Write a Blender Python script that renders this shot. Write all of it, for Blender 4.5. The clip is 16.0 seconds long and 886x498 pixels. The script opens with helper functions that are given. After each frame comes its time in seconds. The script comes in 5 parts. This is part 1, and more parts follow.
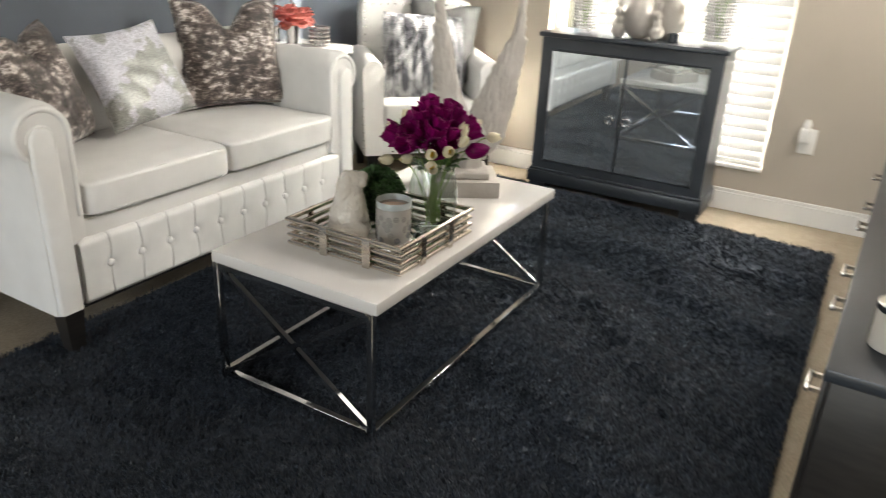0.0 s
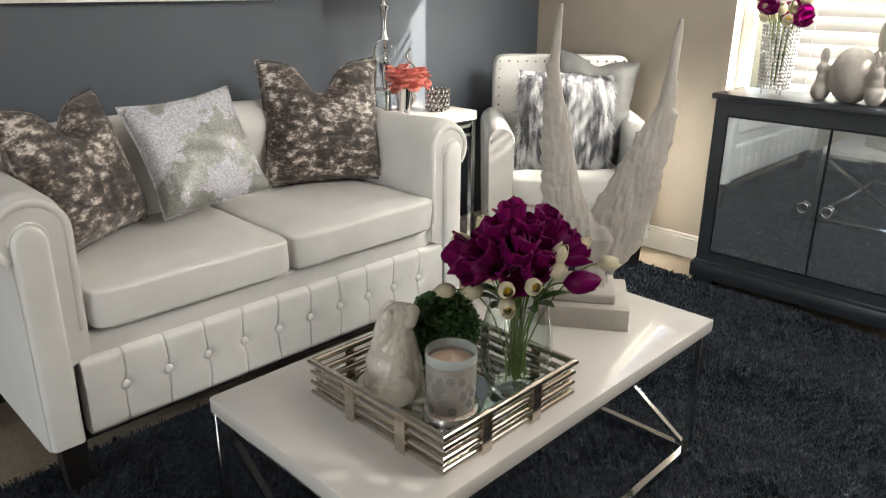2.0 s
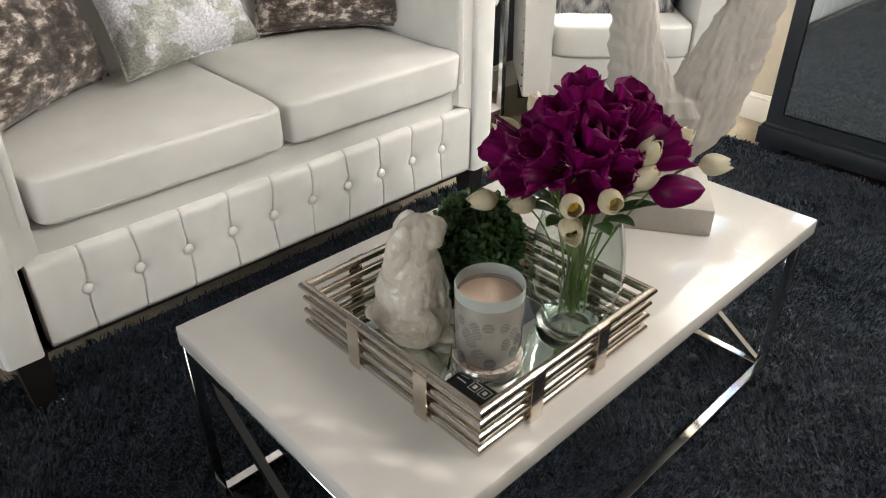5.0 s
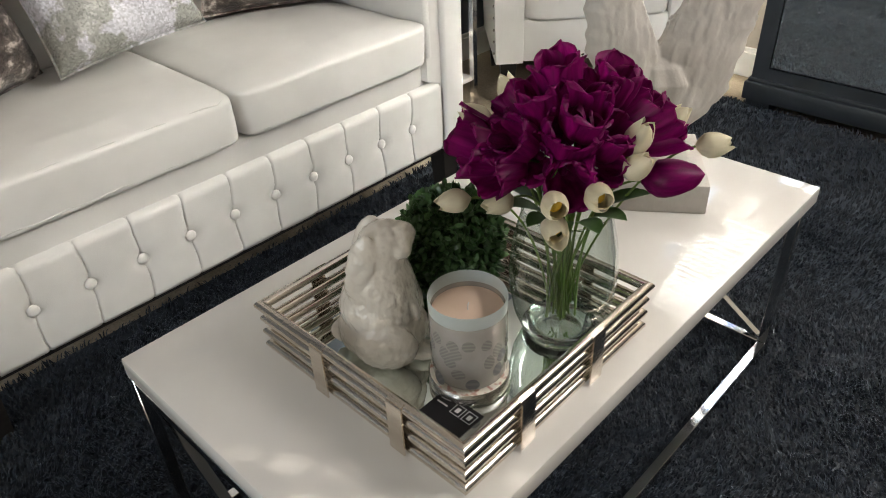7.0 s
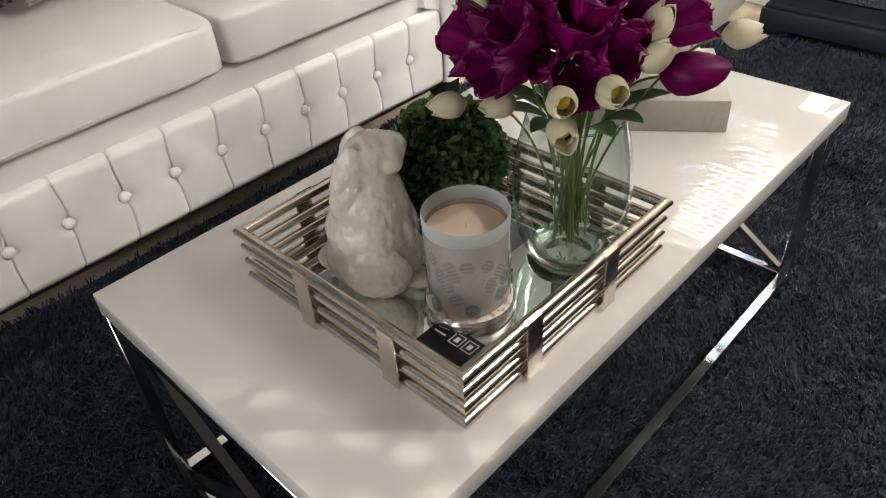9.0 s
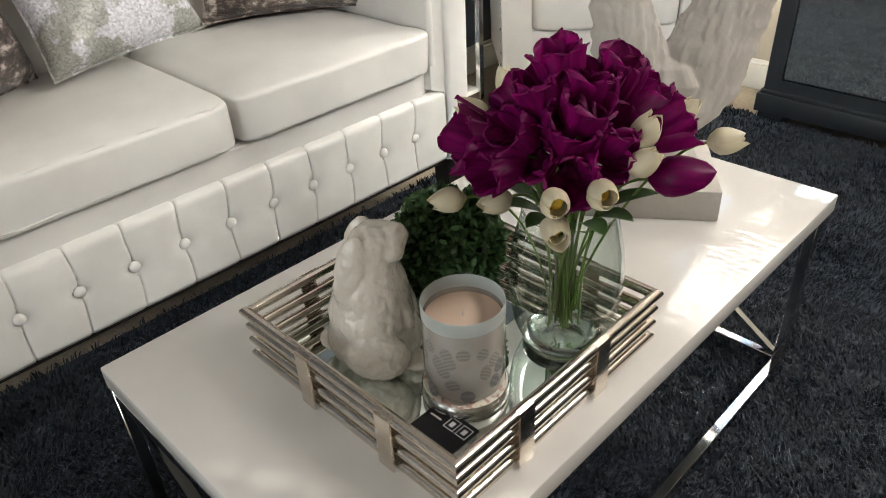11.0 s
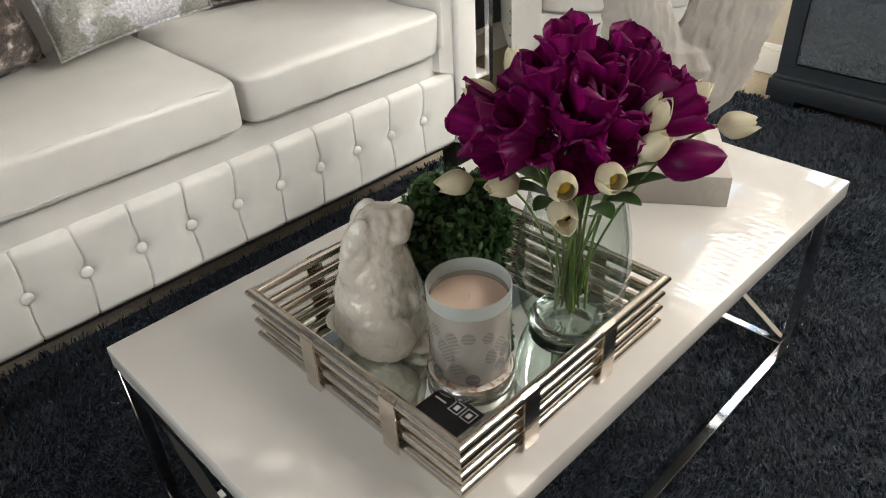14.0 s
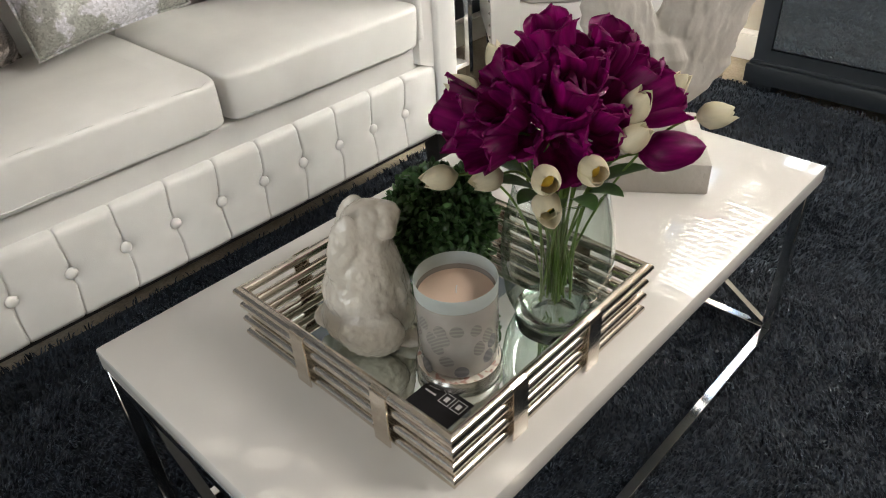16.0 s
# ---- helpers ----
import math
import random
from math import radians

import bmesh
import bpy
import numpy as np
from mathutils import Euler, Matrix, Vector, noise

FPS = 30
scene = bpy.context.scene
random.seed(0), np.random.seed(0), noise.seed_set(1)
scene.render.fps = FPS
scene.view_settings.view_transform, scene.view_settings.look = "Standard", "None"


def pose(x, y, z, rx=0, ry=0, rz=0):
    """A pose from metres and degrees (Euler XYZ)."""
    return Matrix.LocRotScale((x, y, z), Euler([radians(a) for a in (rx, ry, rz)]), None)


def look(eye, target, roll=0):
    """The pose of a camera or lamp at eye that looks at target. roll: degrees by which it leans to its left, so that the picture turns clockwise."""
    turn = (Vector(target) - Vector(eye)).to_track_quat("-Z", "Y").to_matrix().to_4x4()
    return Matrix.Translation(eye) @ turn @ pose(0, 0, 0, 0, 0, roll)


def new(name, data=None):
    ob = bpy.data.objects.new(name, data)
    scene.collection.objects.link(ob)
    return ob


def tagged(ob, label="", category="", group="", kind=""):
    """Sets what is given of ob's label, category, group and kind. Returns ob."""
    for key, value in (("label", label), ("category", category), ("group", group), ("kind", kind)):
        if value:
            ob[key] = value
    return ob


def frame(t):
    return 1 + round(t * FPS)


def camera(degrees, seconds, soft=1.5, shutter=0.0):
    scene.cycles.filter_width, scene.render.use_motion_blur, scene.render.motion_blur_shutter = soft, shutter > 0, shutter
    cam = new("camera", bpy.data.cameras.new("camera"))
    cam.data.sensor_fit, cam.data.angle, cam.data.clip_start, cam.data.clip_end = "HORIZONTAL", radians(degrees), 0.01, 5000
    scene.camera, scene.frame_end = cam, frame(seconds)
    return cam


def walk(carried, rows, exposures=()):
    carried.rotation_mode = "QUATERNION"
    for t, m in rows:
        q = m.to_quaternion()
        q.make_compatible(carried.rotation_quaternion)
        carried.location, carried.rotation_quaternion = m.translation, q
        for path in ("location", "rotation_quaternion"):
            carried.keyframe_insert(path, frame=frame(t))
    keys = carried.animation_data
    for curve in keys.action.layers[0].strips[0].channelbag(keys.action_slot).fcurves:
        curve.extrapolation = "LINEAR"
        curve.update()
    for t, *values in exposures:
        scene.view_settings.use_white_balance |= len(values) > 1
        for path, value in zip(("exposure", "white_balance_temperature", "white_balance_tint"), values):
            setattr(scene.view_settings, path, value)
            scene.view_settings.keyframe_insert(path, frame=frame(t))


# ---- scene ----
cam = camera(62.4, 16.0, soft=1.0, shutter=0.4)
PATH = [
    (0, (-1.902, -1.268, 1.323), (-0.31, -0.349, 0.534), 2.5),
    (0.5, (-1.695, -1.276, 1.305), (-0.262, -0.125, 0.516), 3.9),
    (1, (-1.524, -1.201, 1.29), (-0.159, 0.032, 0.506), 2.5),
    (1.5, (-1.357, -1.077, 1.303), (0.008, 0.198, 0.588), 0.2),
    (2, (-1.179, -1.039, 1.296), (0.159, 0.283, 0.616), 0.3),
    (2.5, (-1.037, -1.033, 1.304), (0.271, 0.33, 0.647), 0.1),
    (3, (-0.984, -0.998, 1.304), (0.308, 0.368, 0.624), -1.0),
    (3.5, (-0.98, -0.975, 1.272), (0.244, 0.363, 0.427), -0.4),
    (6, (-0.817, -0.613, 1.206), (0.362, 0.567, 0.103), -0.9),
    (6.5, (-0.789, -0.627, 1.195), (0.387, 0.534, 0.067), -1.7),
    (7, (-0.785, -0.641, 1.197), (0.377, 0.522, 0.058), -2.8),
    (7.5, (-0.784, -0.641, 1.19), (0.347, 0.533, 0.033), -3.6),
    (8, (-0.758, -0.627, 1.145), (0.335, 0.548, -0.049), -4.5),
    (8.5, (-0.743, -0.616, 1.096), (0.335, 0.53, -0.139), -4.5),
    (9, (-0.743, -0.615, 1.098), (0.352, 0.519, -0.134), -4.4),
    (9.5, (-0.745, -0.618, 1.122), (0.384, 0.545, -0.049), -4.5),
    (12, (-0.747, -0.633, 1.148), (0.421, 0.577, 0.064), -2.4),
    (12.5, (-0.746, -0.629, 1.146), (0.41, 0.581, 0.051), -2.8),
    (13, (-0.742, -0.627, 1.144), (0.402, 0.583, 0.036), -3.1),
    (13.5, (-0.74, -0.627, 1.142), (0.393, 0.581, 0.02), -3.3),
    (14, (-0.743, -0.628, 1.142), (0.389, 0.573, 0.013), -2.9),
    (14.5, (-0.747, -0.63, 1.143), (0.391, 0.56, 0.008), -2.6),
    (15, (-0.745, -0.627, 1.138), (0.395, 0.555, -0.004), -2.7),
    (15.5, (-0.744, -0.624, 1.141), (0.394, 0.555, -0.007), -3.0),
    (16, (-0.749, -0.63, 1.153), (0.402, 0.529, -0.001), -3.4),
]
walk(cam, [(t, look(eye, target, roll)) for t, eye, target, roll in PATH], [(0, 2.47), (0.9, 2.35), (1.6, 2.12), (3.5, 2.16), (6, 2.38), (16, 2.38)])

# ---- world, sun, daylight ----
world = bpy.data.worlds.new("sky")
scene.world = world
world.use_nodes = True
wn = world.node_tree.nodes
sky = wn.new("ShaderNodeTexSky")
sky.sky_type, sky.sun_disc = "NISHITA", False
sky.sun_elevation, sky.sun_rotation = radians(35), radians(142)
world.node_tree.links.new(sky.outputs[0], wn["Background"].inputs[0])
wn["Background"].inputs[1].default_value = 0.12

SUN_WAY = Vector((-0.87, 1.12, -1.0))
sun = new("sun", bpy.data.lights.new("sun", "SUN"))
sun.data.energy, sun.data.angle, sun.data.color = 5.0, radians(0.6), (1.0, 0.93, 0.82)
sun.matrix_basis = Matrix.Translation((6, -4, 6)) @ SUN_WAY.to_track_quat("-Z", "Y").to_matrix().to_4x4()


def area(name, x, y, z, w, h, power, colour, way):
    lamp = new(name, bpy.data.lights.new(name, "AREA"))
    lamp.data.shape, lamp.data.size, lamp.data.size_y = "RECTANGLE", w, h
    lamp.data.energy, lamp.data.color = power, colour
    lamp.matrix_basis = Matrix.Translation((x, y, z)) @ Vector(way).to_track_quat("-Z", "Y").to_matrix().to_4x4()


# daylight standing in the opening of the window by the cabinet
area("window_daylight", 2.40, -0.27, 1.34, 1.06, 2.10, 52, (1.0, 0.955, 0.89), (-1, 0, 0))
# added fill lamp in the unseen west opening, behind the walk
area("west_fill", -4.56, -0.1, 1.10, 2.3, 2.0, 12, (1.0, 0.95, 0.885), (1, 0, 0))
# added lamp, room side of the unseen high window's closed blind, over the console
area("high_window_daylight", 1.135, -1.925, 2.165, 0.95, 0.70, 17, (1.0, 0.955, 0.905), (0, 1, -0.2))


# ---- helpers of this scene ----
def wm(ob):
    m = ob.matrix_basis.copy()
    while ob.parent:
        ob = ob.parent
        m = ob.matrix_basis @ m
    return m


def thing(name, label, category, x=0, y=0, z=0, rz=0, group="", kind=""):
    e = new(name)
    e.empty_display_size = 0.05
    e.matrix_basis = pose(x, y, z, 0, 0, rz)
    return tagged(e, label, category, group, kind)


def finish(bm, name, material, smooth=40):
    me = bpy.data.meshes.new(name)
    if smooth:
        for f in bm.faces:
            f.smooth = True
        lim = radians(smooth)
        for e in bm.edges:
            if len(e.link_faces) == 2 and e.calc_face_angle(0) > lim:
                e.smooth = False
    bm.to_mesh(me)
    bm.free()
    for m in material if isinstance(material, (list, tuple)) else [material]:
        me.materials.append(m)
    return me


def part(name, bm, material, parent, label="", world=True, smooth=40):
    """One mesh object under a thing or a part; the bmesh is in world metres, or in the parent's own with world=False."""
    if world:
        bm.transform(wm(parent).inverted())
    ob = new(name, finish(bm, name, material, smooth))
    ob.parent = parent
    return tagged(ob, label)


def solid(name, bm, material, label="", category="", group="", kind="", smooth=40):
    """A thing or piece of the setting that is one mesh."""
    return tagged(new(name, finish(bm, name, material, smooth)), label, category, group, kind)


def again(ob, m, parent):
    """Another object on the same mesh, placed under parent."""
    o = bpy.data.objects.new(ob.name, ob.data)
    scene.collection.objects.link(o)
    o.parent = parent
    o.matrix_basis = m
    return o


def join(*bms):
    out = bms[0]
    for b in bms[1:]:
        me = bpy.data.meshes.new("tmp")
        b.to_mesh(me)
        b.free()
        out.from_mesh(me)
        bpy.data.meshes.remove(me)
    return out


def box(x0, x1, y0, y1, z0, z1, bevel=0.0, seg=2):
    bm = bmesh.new()
    bmesh.ops.create_cube(bm, size=1)
    bmesh.ops.transform(bm, matrix=Matrix.LocRotScale(((x0 + x1) / 2, (y0 + y1) / 2, (z0 + z1) / 2), None, (x1 - x0, y1 - y0, z1 - z0)), verts=bm.verts)
    if bevel:
        bmesh.ops.bevel(bm, geom=bm.edges[:], offset=bevel, segments=seg, profile=0.5, affect="EDGES")
    return bm


def ring_mesh(rings, closed_ring=True, cap=True, loop=False):
    """Skin a list of rings (equal numbers of points)."""
    bm = bmesh.new()
    rows = [[bm.verts.new(p) for p in r] for r in rings]
    n = len(rows[0])
    pairs = list(zip(rows, rows[1:])) + ([(rows[-1], rows[0])] if loop else [])
    for a, b in pairs:
        for i in range(n if closed_ring else n - 1):
            j = (i + 1) % n
            bm.faces.new((a[i], a[j], b[j], b[i]))
    if cap and closed_ring and not loop:
        bm.faces.new(rows[0][::-1])
        bm.faces.new(rows[-1])
    bmesh.ops.recalc_face_normals(bm, faces=bm.faces[:])
    return bm


def lathe(profile, x=0, y=0, seg=32, cap=True):
    return ring_mesh([[(x + r * math.cos(2 * math.pi * i / seg), y + r * math.sin(2 * math.pi * i / seg), z) for i in range(seg)] for r, z in profile], cap=cap)


def tube(points, radius, seg=10, loop=False, square=False):
    """A round (or square) bar through points; radius may be one number or one for each point."""
    pts = [Vector(p) for p in points]
    rings = []
    n = len(pts)
    up = None
    for i, p in enumerate(pts):
        if loop:
            d = (pts[(i + 1) % n] - pts[i - 1]).normalized()
        else:
            d = (pts[min(i + 1, n - 1)] - pts[max(i - 1, 0)]).normalized()
        if up is None:
            up = Vector((0, 0, 1)) if abs(d.z) < 0.9 else Vector((1, 0, 0))
        s = d.cross(up).normalized()
        u = s.cross(d).normalized()
        up = u
        r = radius[i] if isinstance(radius, (list, tuple)) else radius
        if square:
            ring = [p + s * r * a + u * r * b for a, b in ((1, 1), (-1, 1), (-1, -1), (1, -1))]
        else:
            ring = [p + s * r * math.cos(2 * math.pi * k / seg) + u * r * math.sin(2 * math.pi * k / seg) for k in range(seg)]
        rings.append(ring)
    return ring_mesh(rings, loop=loop)


def spow(v, e):
    return math.copysign(abs(v) ** e, v)


def soft_box(x0, x1, y0, y1, z0, z1, e=0.28, crown=0.0, nu=48, nv=24, wob=0.0, seed=0.0):
    """A stuffed block: a rounded superellipsoid, its top crowned and its skin a little uneven."""
    cx, cy, cz = (x0 + x1) / 2, (y0 + y1) / 2, (z0 + z1) / 2
    hx, hy, hz = (x1 - x0) / 2, (y1 - y0) / 2, (z1 - z0) / 2
    rings = []
    for j in range(1, nv):
        v = -math.pi / 2 + math.pi * j / nv
        ring = []
        for i in range(nu):
            u = 2 * math.pi * (i + 0.5) / nu
            a, b, c = spow(math.cos(v), e) * spow(math.cos(u), e), spow(math.cos(v), e) * spow(math.sin(u), e), spow(math.sin(v), e)
            w = wob * noise.noise(Vector((cx + a * hx, cy + b * hy, cz + c * hz + seed)) * 7)
            z = cz + c * hz + (crown * (1 - a * a) * (1 - b * b) * c if c > 0 else 0)
            ring.append((cx + a * (hx + w), cy + b * (hy + w), z + w))
        rings.append(ring)
    return ring_mesh(rings)


def ball(x, y, z, rx, ry, rz, sub=2):
    bm = bmesh.new()
    bmesh.ops.create_icosphere(bm, subdivisions=sub, radius=1)
    bmesh.ops.transform(bm, matrix=Matrix.LocRotScale((x, y, z), None, (rx, ry, rz)), verts=bm.verts)
    return bm


# ---- materials ----
def base_material(name, colour, rough=0.5, metal=0.0, **more):
    m = bpy.data.materials.new(name)
    m.use_nodes = True
    p = m.node_tree.nodes["Principled BSDF"]
    p.inputs["Base Color"].default_value = (*colour, 1)
    p.inputs["Roughness"].default_value = rough
    p.inputs["Metallic"].default_value = metal
    for k, v in more.items():
        p.inputs[k.replace("_", " ")].default_value = v
    return m, m.node_tree.nodes, m.node_tree.links, p


def grain(name, a, b, scale, rough=(0.5, 0.6), metal=0.0, bump=0.0, bump_scale=None, detail=6, big=0.0, contrast=(0.3, 0.7), stretch=(1, 1, 1), **more):
    """A surface that wanders between two colours at one scale, is mottled at a larger one, and carries fine relief."""
    m, n, l, p = base_material(name, a, rough[0], metal, **more)
    co = n.new("ShaderNodeTexCoord")
    mp = n.new("ShaderNodeMapping")
    mp.inputs["Scale"].default_value = stretch
    l.new(co.outputs["Object"], mp.inputs[0])
    t = n.new("ShaderNodeTexNoise")
    t.inputs["Scale"].default_value, t.inputs["Detail"].default_value = scale, detail
    l.new(mp.outputs[0], t.inputs["Vector"])
    r = n.new("ShaderNodeValToRGB")
    r.color_ramp.elements[0].position, r.color_ramp.elements[1].position = contrast
    r.color_ramp.elements[0].color, r.color_ramp.elements[1].color = (*a, 1), (*b, 1)
    l.new(t.outputs[0], r.inputs[0])
    out = r.outputs[0]
    if big:
        t2 = n.new("ShaderNodeTexNoise")
        t2.inputs["Scale"].default_value, t2.inputs["Detail"].default_value = scale / 9, 3
        l.new(mp.outputs[0], t2.inputs["Vector"])
        r2 = n.new("ShaderNodeMapRange")
        r2.inputs[1].default_value, r2.inputs[2].default_value = 0.3, 0.7
        r2.inputs[3].default_value, r2.inputs[4].default_value = 1 - big, 1.0
        l.new(t2.outputs[0], r2.inputs[0])
        mx = n.new("ShaderNodeMix")
        mx.data_type, mx.blend_type = "RGBA", "MULTIPLY"
        mx.inputs[0].default_value = 1.0
        l.new(out, mx.inputs[6])
        l.new(r2.outputs[0], mx.inputs[7])
        out = mx.outputs[2]
    l.new(out, p.inputs["Base Color"])
    rr = n.new("ShaderNodeMapRange")
    rr.inputs[3].default_value, rr.inputs[4].default_value = rough
    l.new(t.outputs[0], rr.inputs[0])
    l.new(rr.outputs[0], p.inputs["Roughness"])
    if bump:
        t3 = n.new("ShaderNodeTexNoise")
        t3.inputs["Scale"].default_value, t3.inputs["Detail"].default_value = bump_scale or scale * 4, 4
        l.new(mp.outputs[0], t3.inputs["Vector"])
        bp = n.new("ShaderNodeBump")
        bp.inputs["Strength"].default_value, bp.inputs["Distance"].default_value = bump, 0.004
        l.new(t3.outputs[0], bp.inputs["Height"])
        l.new(bp.outputs[0], p.inputs["Normal"])
    return m


LEATHER = grain("white_leather", (0.73, 0.72, 0.69), (0.80, 0.79, 0.76), 9, (0.34, 0.48), bump=0.10, bump_scale=420, big=0.05)
PIPING = grain("leather_seam", (0.60, 0.59, 0.56), (0.68, 0.67, 0.64), 30, (0.4, 0.5), bump=0.2, bump_scale=300)
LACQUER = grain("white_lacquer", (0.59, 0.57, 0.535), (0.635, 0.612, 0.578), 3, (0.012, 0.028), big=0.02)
CHROME = grain("chrome", (0.62, 0.62, 0.62), (0.72, 0.72, 0.72), 6, (0.06, 0.14), metal=1.0)
NICKEL = grain("warm_nickel", (0.62, 0.555, 0.475), (0.74, 0.675, 0.595), 18, (0.15, 0.23), metal=1.0, bump=0.05, bump_scale=90, stretch=(1, 1, 3))
MIRROR, *_ = base_material("mirror", (0.80, 0.86, 0.82), 0.02, 1.0)
# metallic below 1 lays a pale diffuse haze over the reflection
DOOR_MIRROR, *_ = base_material("door_mirror", (0.60, 0.66, 0.70), 0.03, 0.86)
# black lifted towards blue-grey: lens haze over the cabinet painted in
BLACK_PAINT = grain("black_paint", (0.022, 0.028, 0.035), (0.032, 0.038, 0.047), 8, (0.28, 0.42), bump=0.04, bump_scale=60)
BLACK_WOOD = grain("dark_wood", (0.010, 0.009, 0.008), (0.022, 0.019, 0.017), 14, (0.3, 0.5), stretch=(1, 1, 6))
CERAMIC = grain("white_glaze", (0.50, 0.462, 0.40), (0.58, 0.54, 0.475), 9, (0.16, 0.24), bump=0.3, bump_scale=110, stretch=(1, 1, 0.45))
PLASTER = grain("white_plaster", (0.40, 0.37, 0.33), (0.485, 0.455, 0.415), 12, (0.55, 0.7), bump=0.35, bump_scale=70, big=0.08)
WALL_BLUE = grain("slate_wall_paint", (0.075, 0.088, 0.108), (0.086, 0.099, 0.118), 2.5, (0.5, 0.6), bump=0.12, bump_scale=160, big=0.04)
WALL_TAN = grain("tan_wall_paint", (0.42, 0.37, 0.30), (0.45, 0.395, 0.325), 2.5, (0.6, 0.75), bump=0.15, bump_scale=160, big=0.04)
CEILING = grain("ceiling_paint", (0.72, 0.71, 0.69), (0.78, 0.77, 0.75), 3, (0.7, 0.8), bump=0.3, bump_scale=120)
TRIM = grain("trim_paint", (0.72, 0.70, 0.66), (0.78, 0.76, 0.72), 6, (0.3, 0.4))
CARPET = grain("beige_carpet", (0.29, 0.24, 0.17), (0.43, 0.36, 0.265), 160, (0.9, 1.0), bump=0.9, bump_scale=230, big=0.12)
RUG = grain("black_shag", (0.011, 0.0145, 0.020), (0.043, 0.052, 0.065), 60, (0.5, 0.65), big=0.5, Specular_IOR_Level=0.22, Sheen_Weight=0.32, Sheen_Roughness=0.45, Sheen_Tint=(0.62, 0.78, 1.0, 1))
WHITE_PLASTIC = grain("white_plastic", (0.75, 0.73, 0.69), (0.8, 0.78, 0.74), 8, (0.3, 0.4))


def with_translucency(name, colour, amount, rough=0.5, vein=0.0):
    m, n, l, p = base_material(name, colour, rough)
    tr = n.new("ShaderNodeBsdfTranslucent")
    mix = n.new("ShaderNodeMixShader")
    mix.inputs[0].default_value = amount
    co = n.new("ShaderNodeTexCoord")
    t = n.new("ShaderNodeTexNoise")
    t.inputs["Scale"].default_value, t.inputs["Detail"].default_value = 60, 5
    mp = n.new("ShaderNodeMapping")
    mp.inputs["Scale"].default_value = (3, 3, 0.5)
    l.new(co.outputs["Object"], mp.inputs[0])
    l.new(mp.outputs[0], t.inputs["Vector"])
    r = n.new("ShaderNodeValToRGB")
    r.color_ramp.elements[0].position, r.color_ramp.elements[1].position = 0.3, 0.7
    r.color_ramp.elements[0].color = (*[c * (1 - vein) for c in colour], 1)
    r.color_ramp.elements[1].color = (*colour, 1)
    l.new(t.outputs[0], r.inputs[0])
    l.new(r.outputs[0], p.inputs["Base Color"])
    l.new(r.outputs[0], tr.inputs[0])
    l.new(p.outputs[0], mix.inputs[1])
    l.new(tr.outputs[0], mix.inputs[2])
    l.new(mix.outputs[0], n["Material Output"].inputs[0])
    return m


BLIND = with_translucency("blind_slat", (0.50, 0.49, 0.465), 0.03, 0.45)
PURPLE = with_translucency("purple_petal", (0.27, 0.002, 0.135), 0.48, 0.42, 0.5)
CREAM = with_translucency("cream_petal", (0.78, 0.72, 0.54), 0.38, 0.45, 0.10)
CORAL = with_translucency("coral_petal", (0.90, 0.31, 0.26), 0.25, 0.5, 0.2)
STEM = with_translucency("stem_green", (0.17, 0.27, 0.06), 0.2, 0.4, 0.3)
LEAF = with_translucency("leaf_green", (0.055, 0.12, 0.03), 0.2, 0.4, 0.3)
BOXWOOD = with_translucency("boxwood_leaf", (0.034, 0.085, 0.028), 0.15, 0.4, 0.4)
BOXWOOD_LEAF = with_translucency("boxwood_outer_leaf", (0.11, 0.225, 0.08), 0.2, 0.3, 0.3)


def vary_by_leaf(m, low, high):
    """Every leaf a shade of its own."""
    n, l = m.node_tree.nodes, m.node_tree.links
    geo = n.new("ShaderNodeNewGeometry")
    mr = n.new("ShaderNodeMapRange")
    mr.inputs[3].default_value, mr.inputs[4].default_value = low, high
    l.new(geo.outputs["Random Per Island"], mr.inputs[0])
    mx = n.new("ShaderNodeMix")
    mx.data_type, mx.blend_type = "RGBA", "MULTIPLY"
    mx.inputs[0].default_value = 1.0
    l.new(n["Color Ramp"].outputs[0], mx.inputs[6])
    l.new(mr.outputs[0], mx.inputs[7])
    l.new(mx.outputs[2], n["Principled BSDF"].inputs["Base Color"])
    l.new(mx.outputs[2], n["Translucent BSDF"].inputs[0])


vary_by_leaf(BOXWOOD_LEAF, 0.35, 1.0)
PURPLE.node_tree.nodes["Principled BSDF"].inputs["Specular IOR Level"].default_value = 0.3
YELLOW, *_ = base_material("flower_throat", (0.72, 0.50, 0.06), 0.6)
SHADE = with_translucency("lamp_shade_cloth", (0.75, 0.73, 0.70), 0.3, 0.8)


def glass(name, colour, rough=0.0, ior=1.45):
    m, n, l, p = base_material(name, colour, rough)
    p.inputs["Transmission Weight"].default_value = 1.0
    p.inputs["IOR"].default_value = ior
    return m


GLASS = glass("clear_glass", (0.95, 0.985, 0.97))


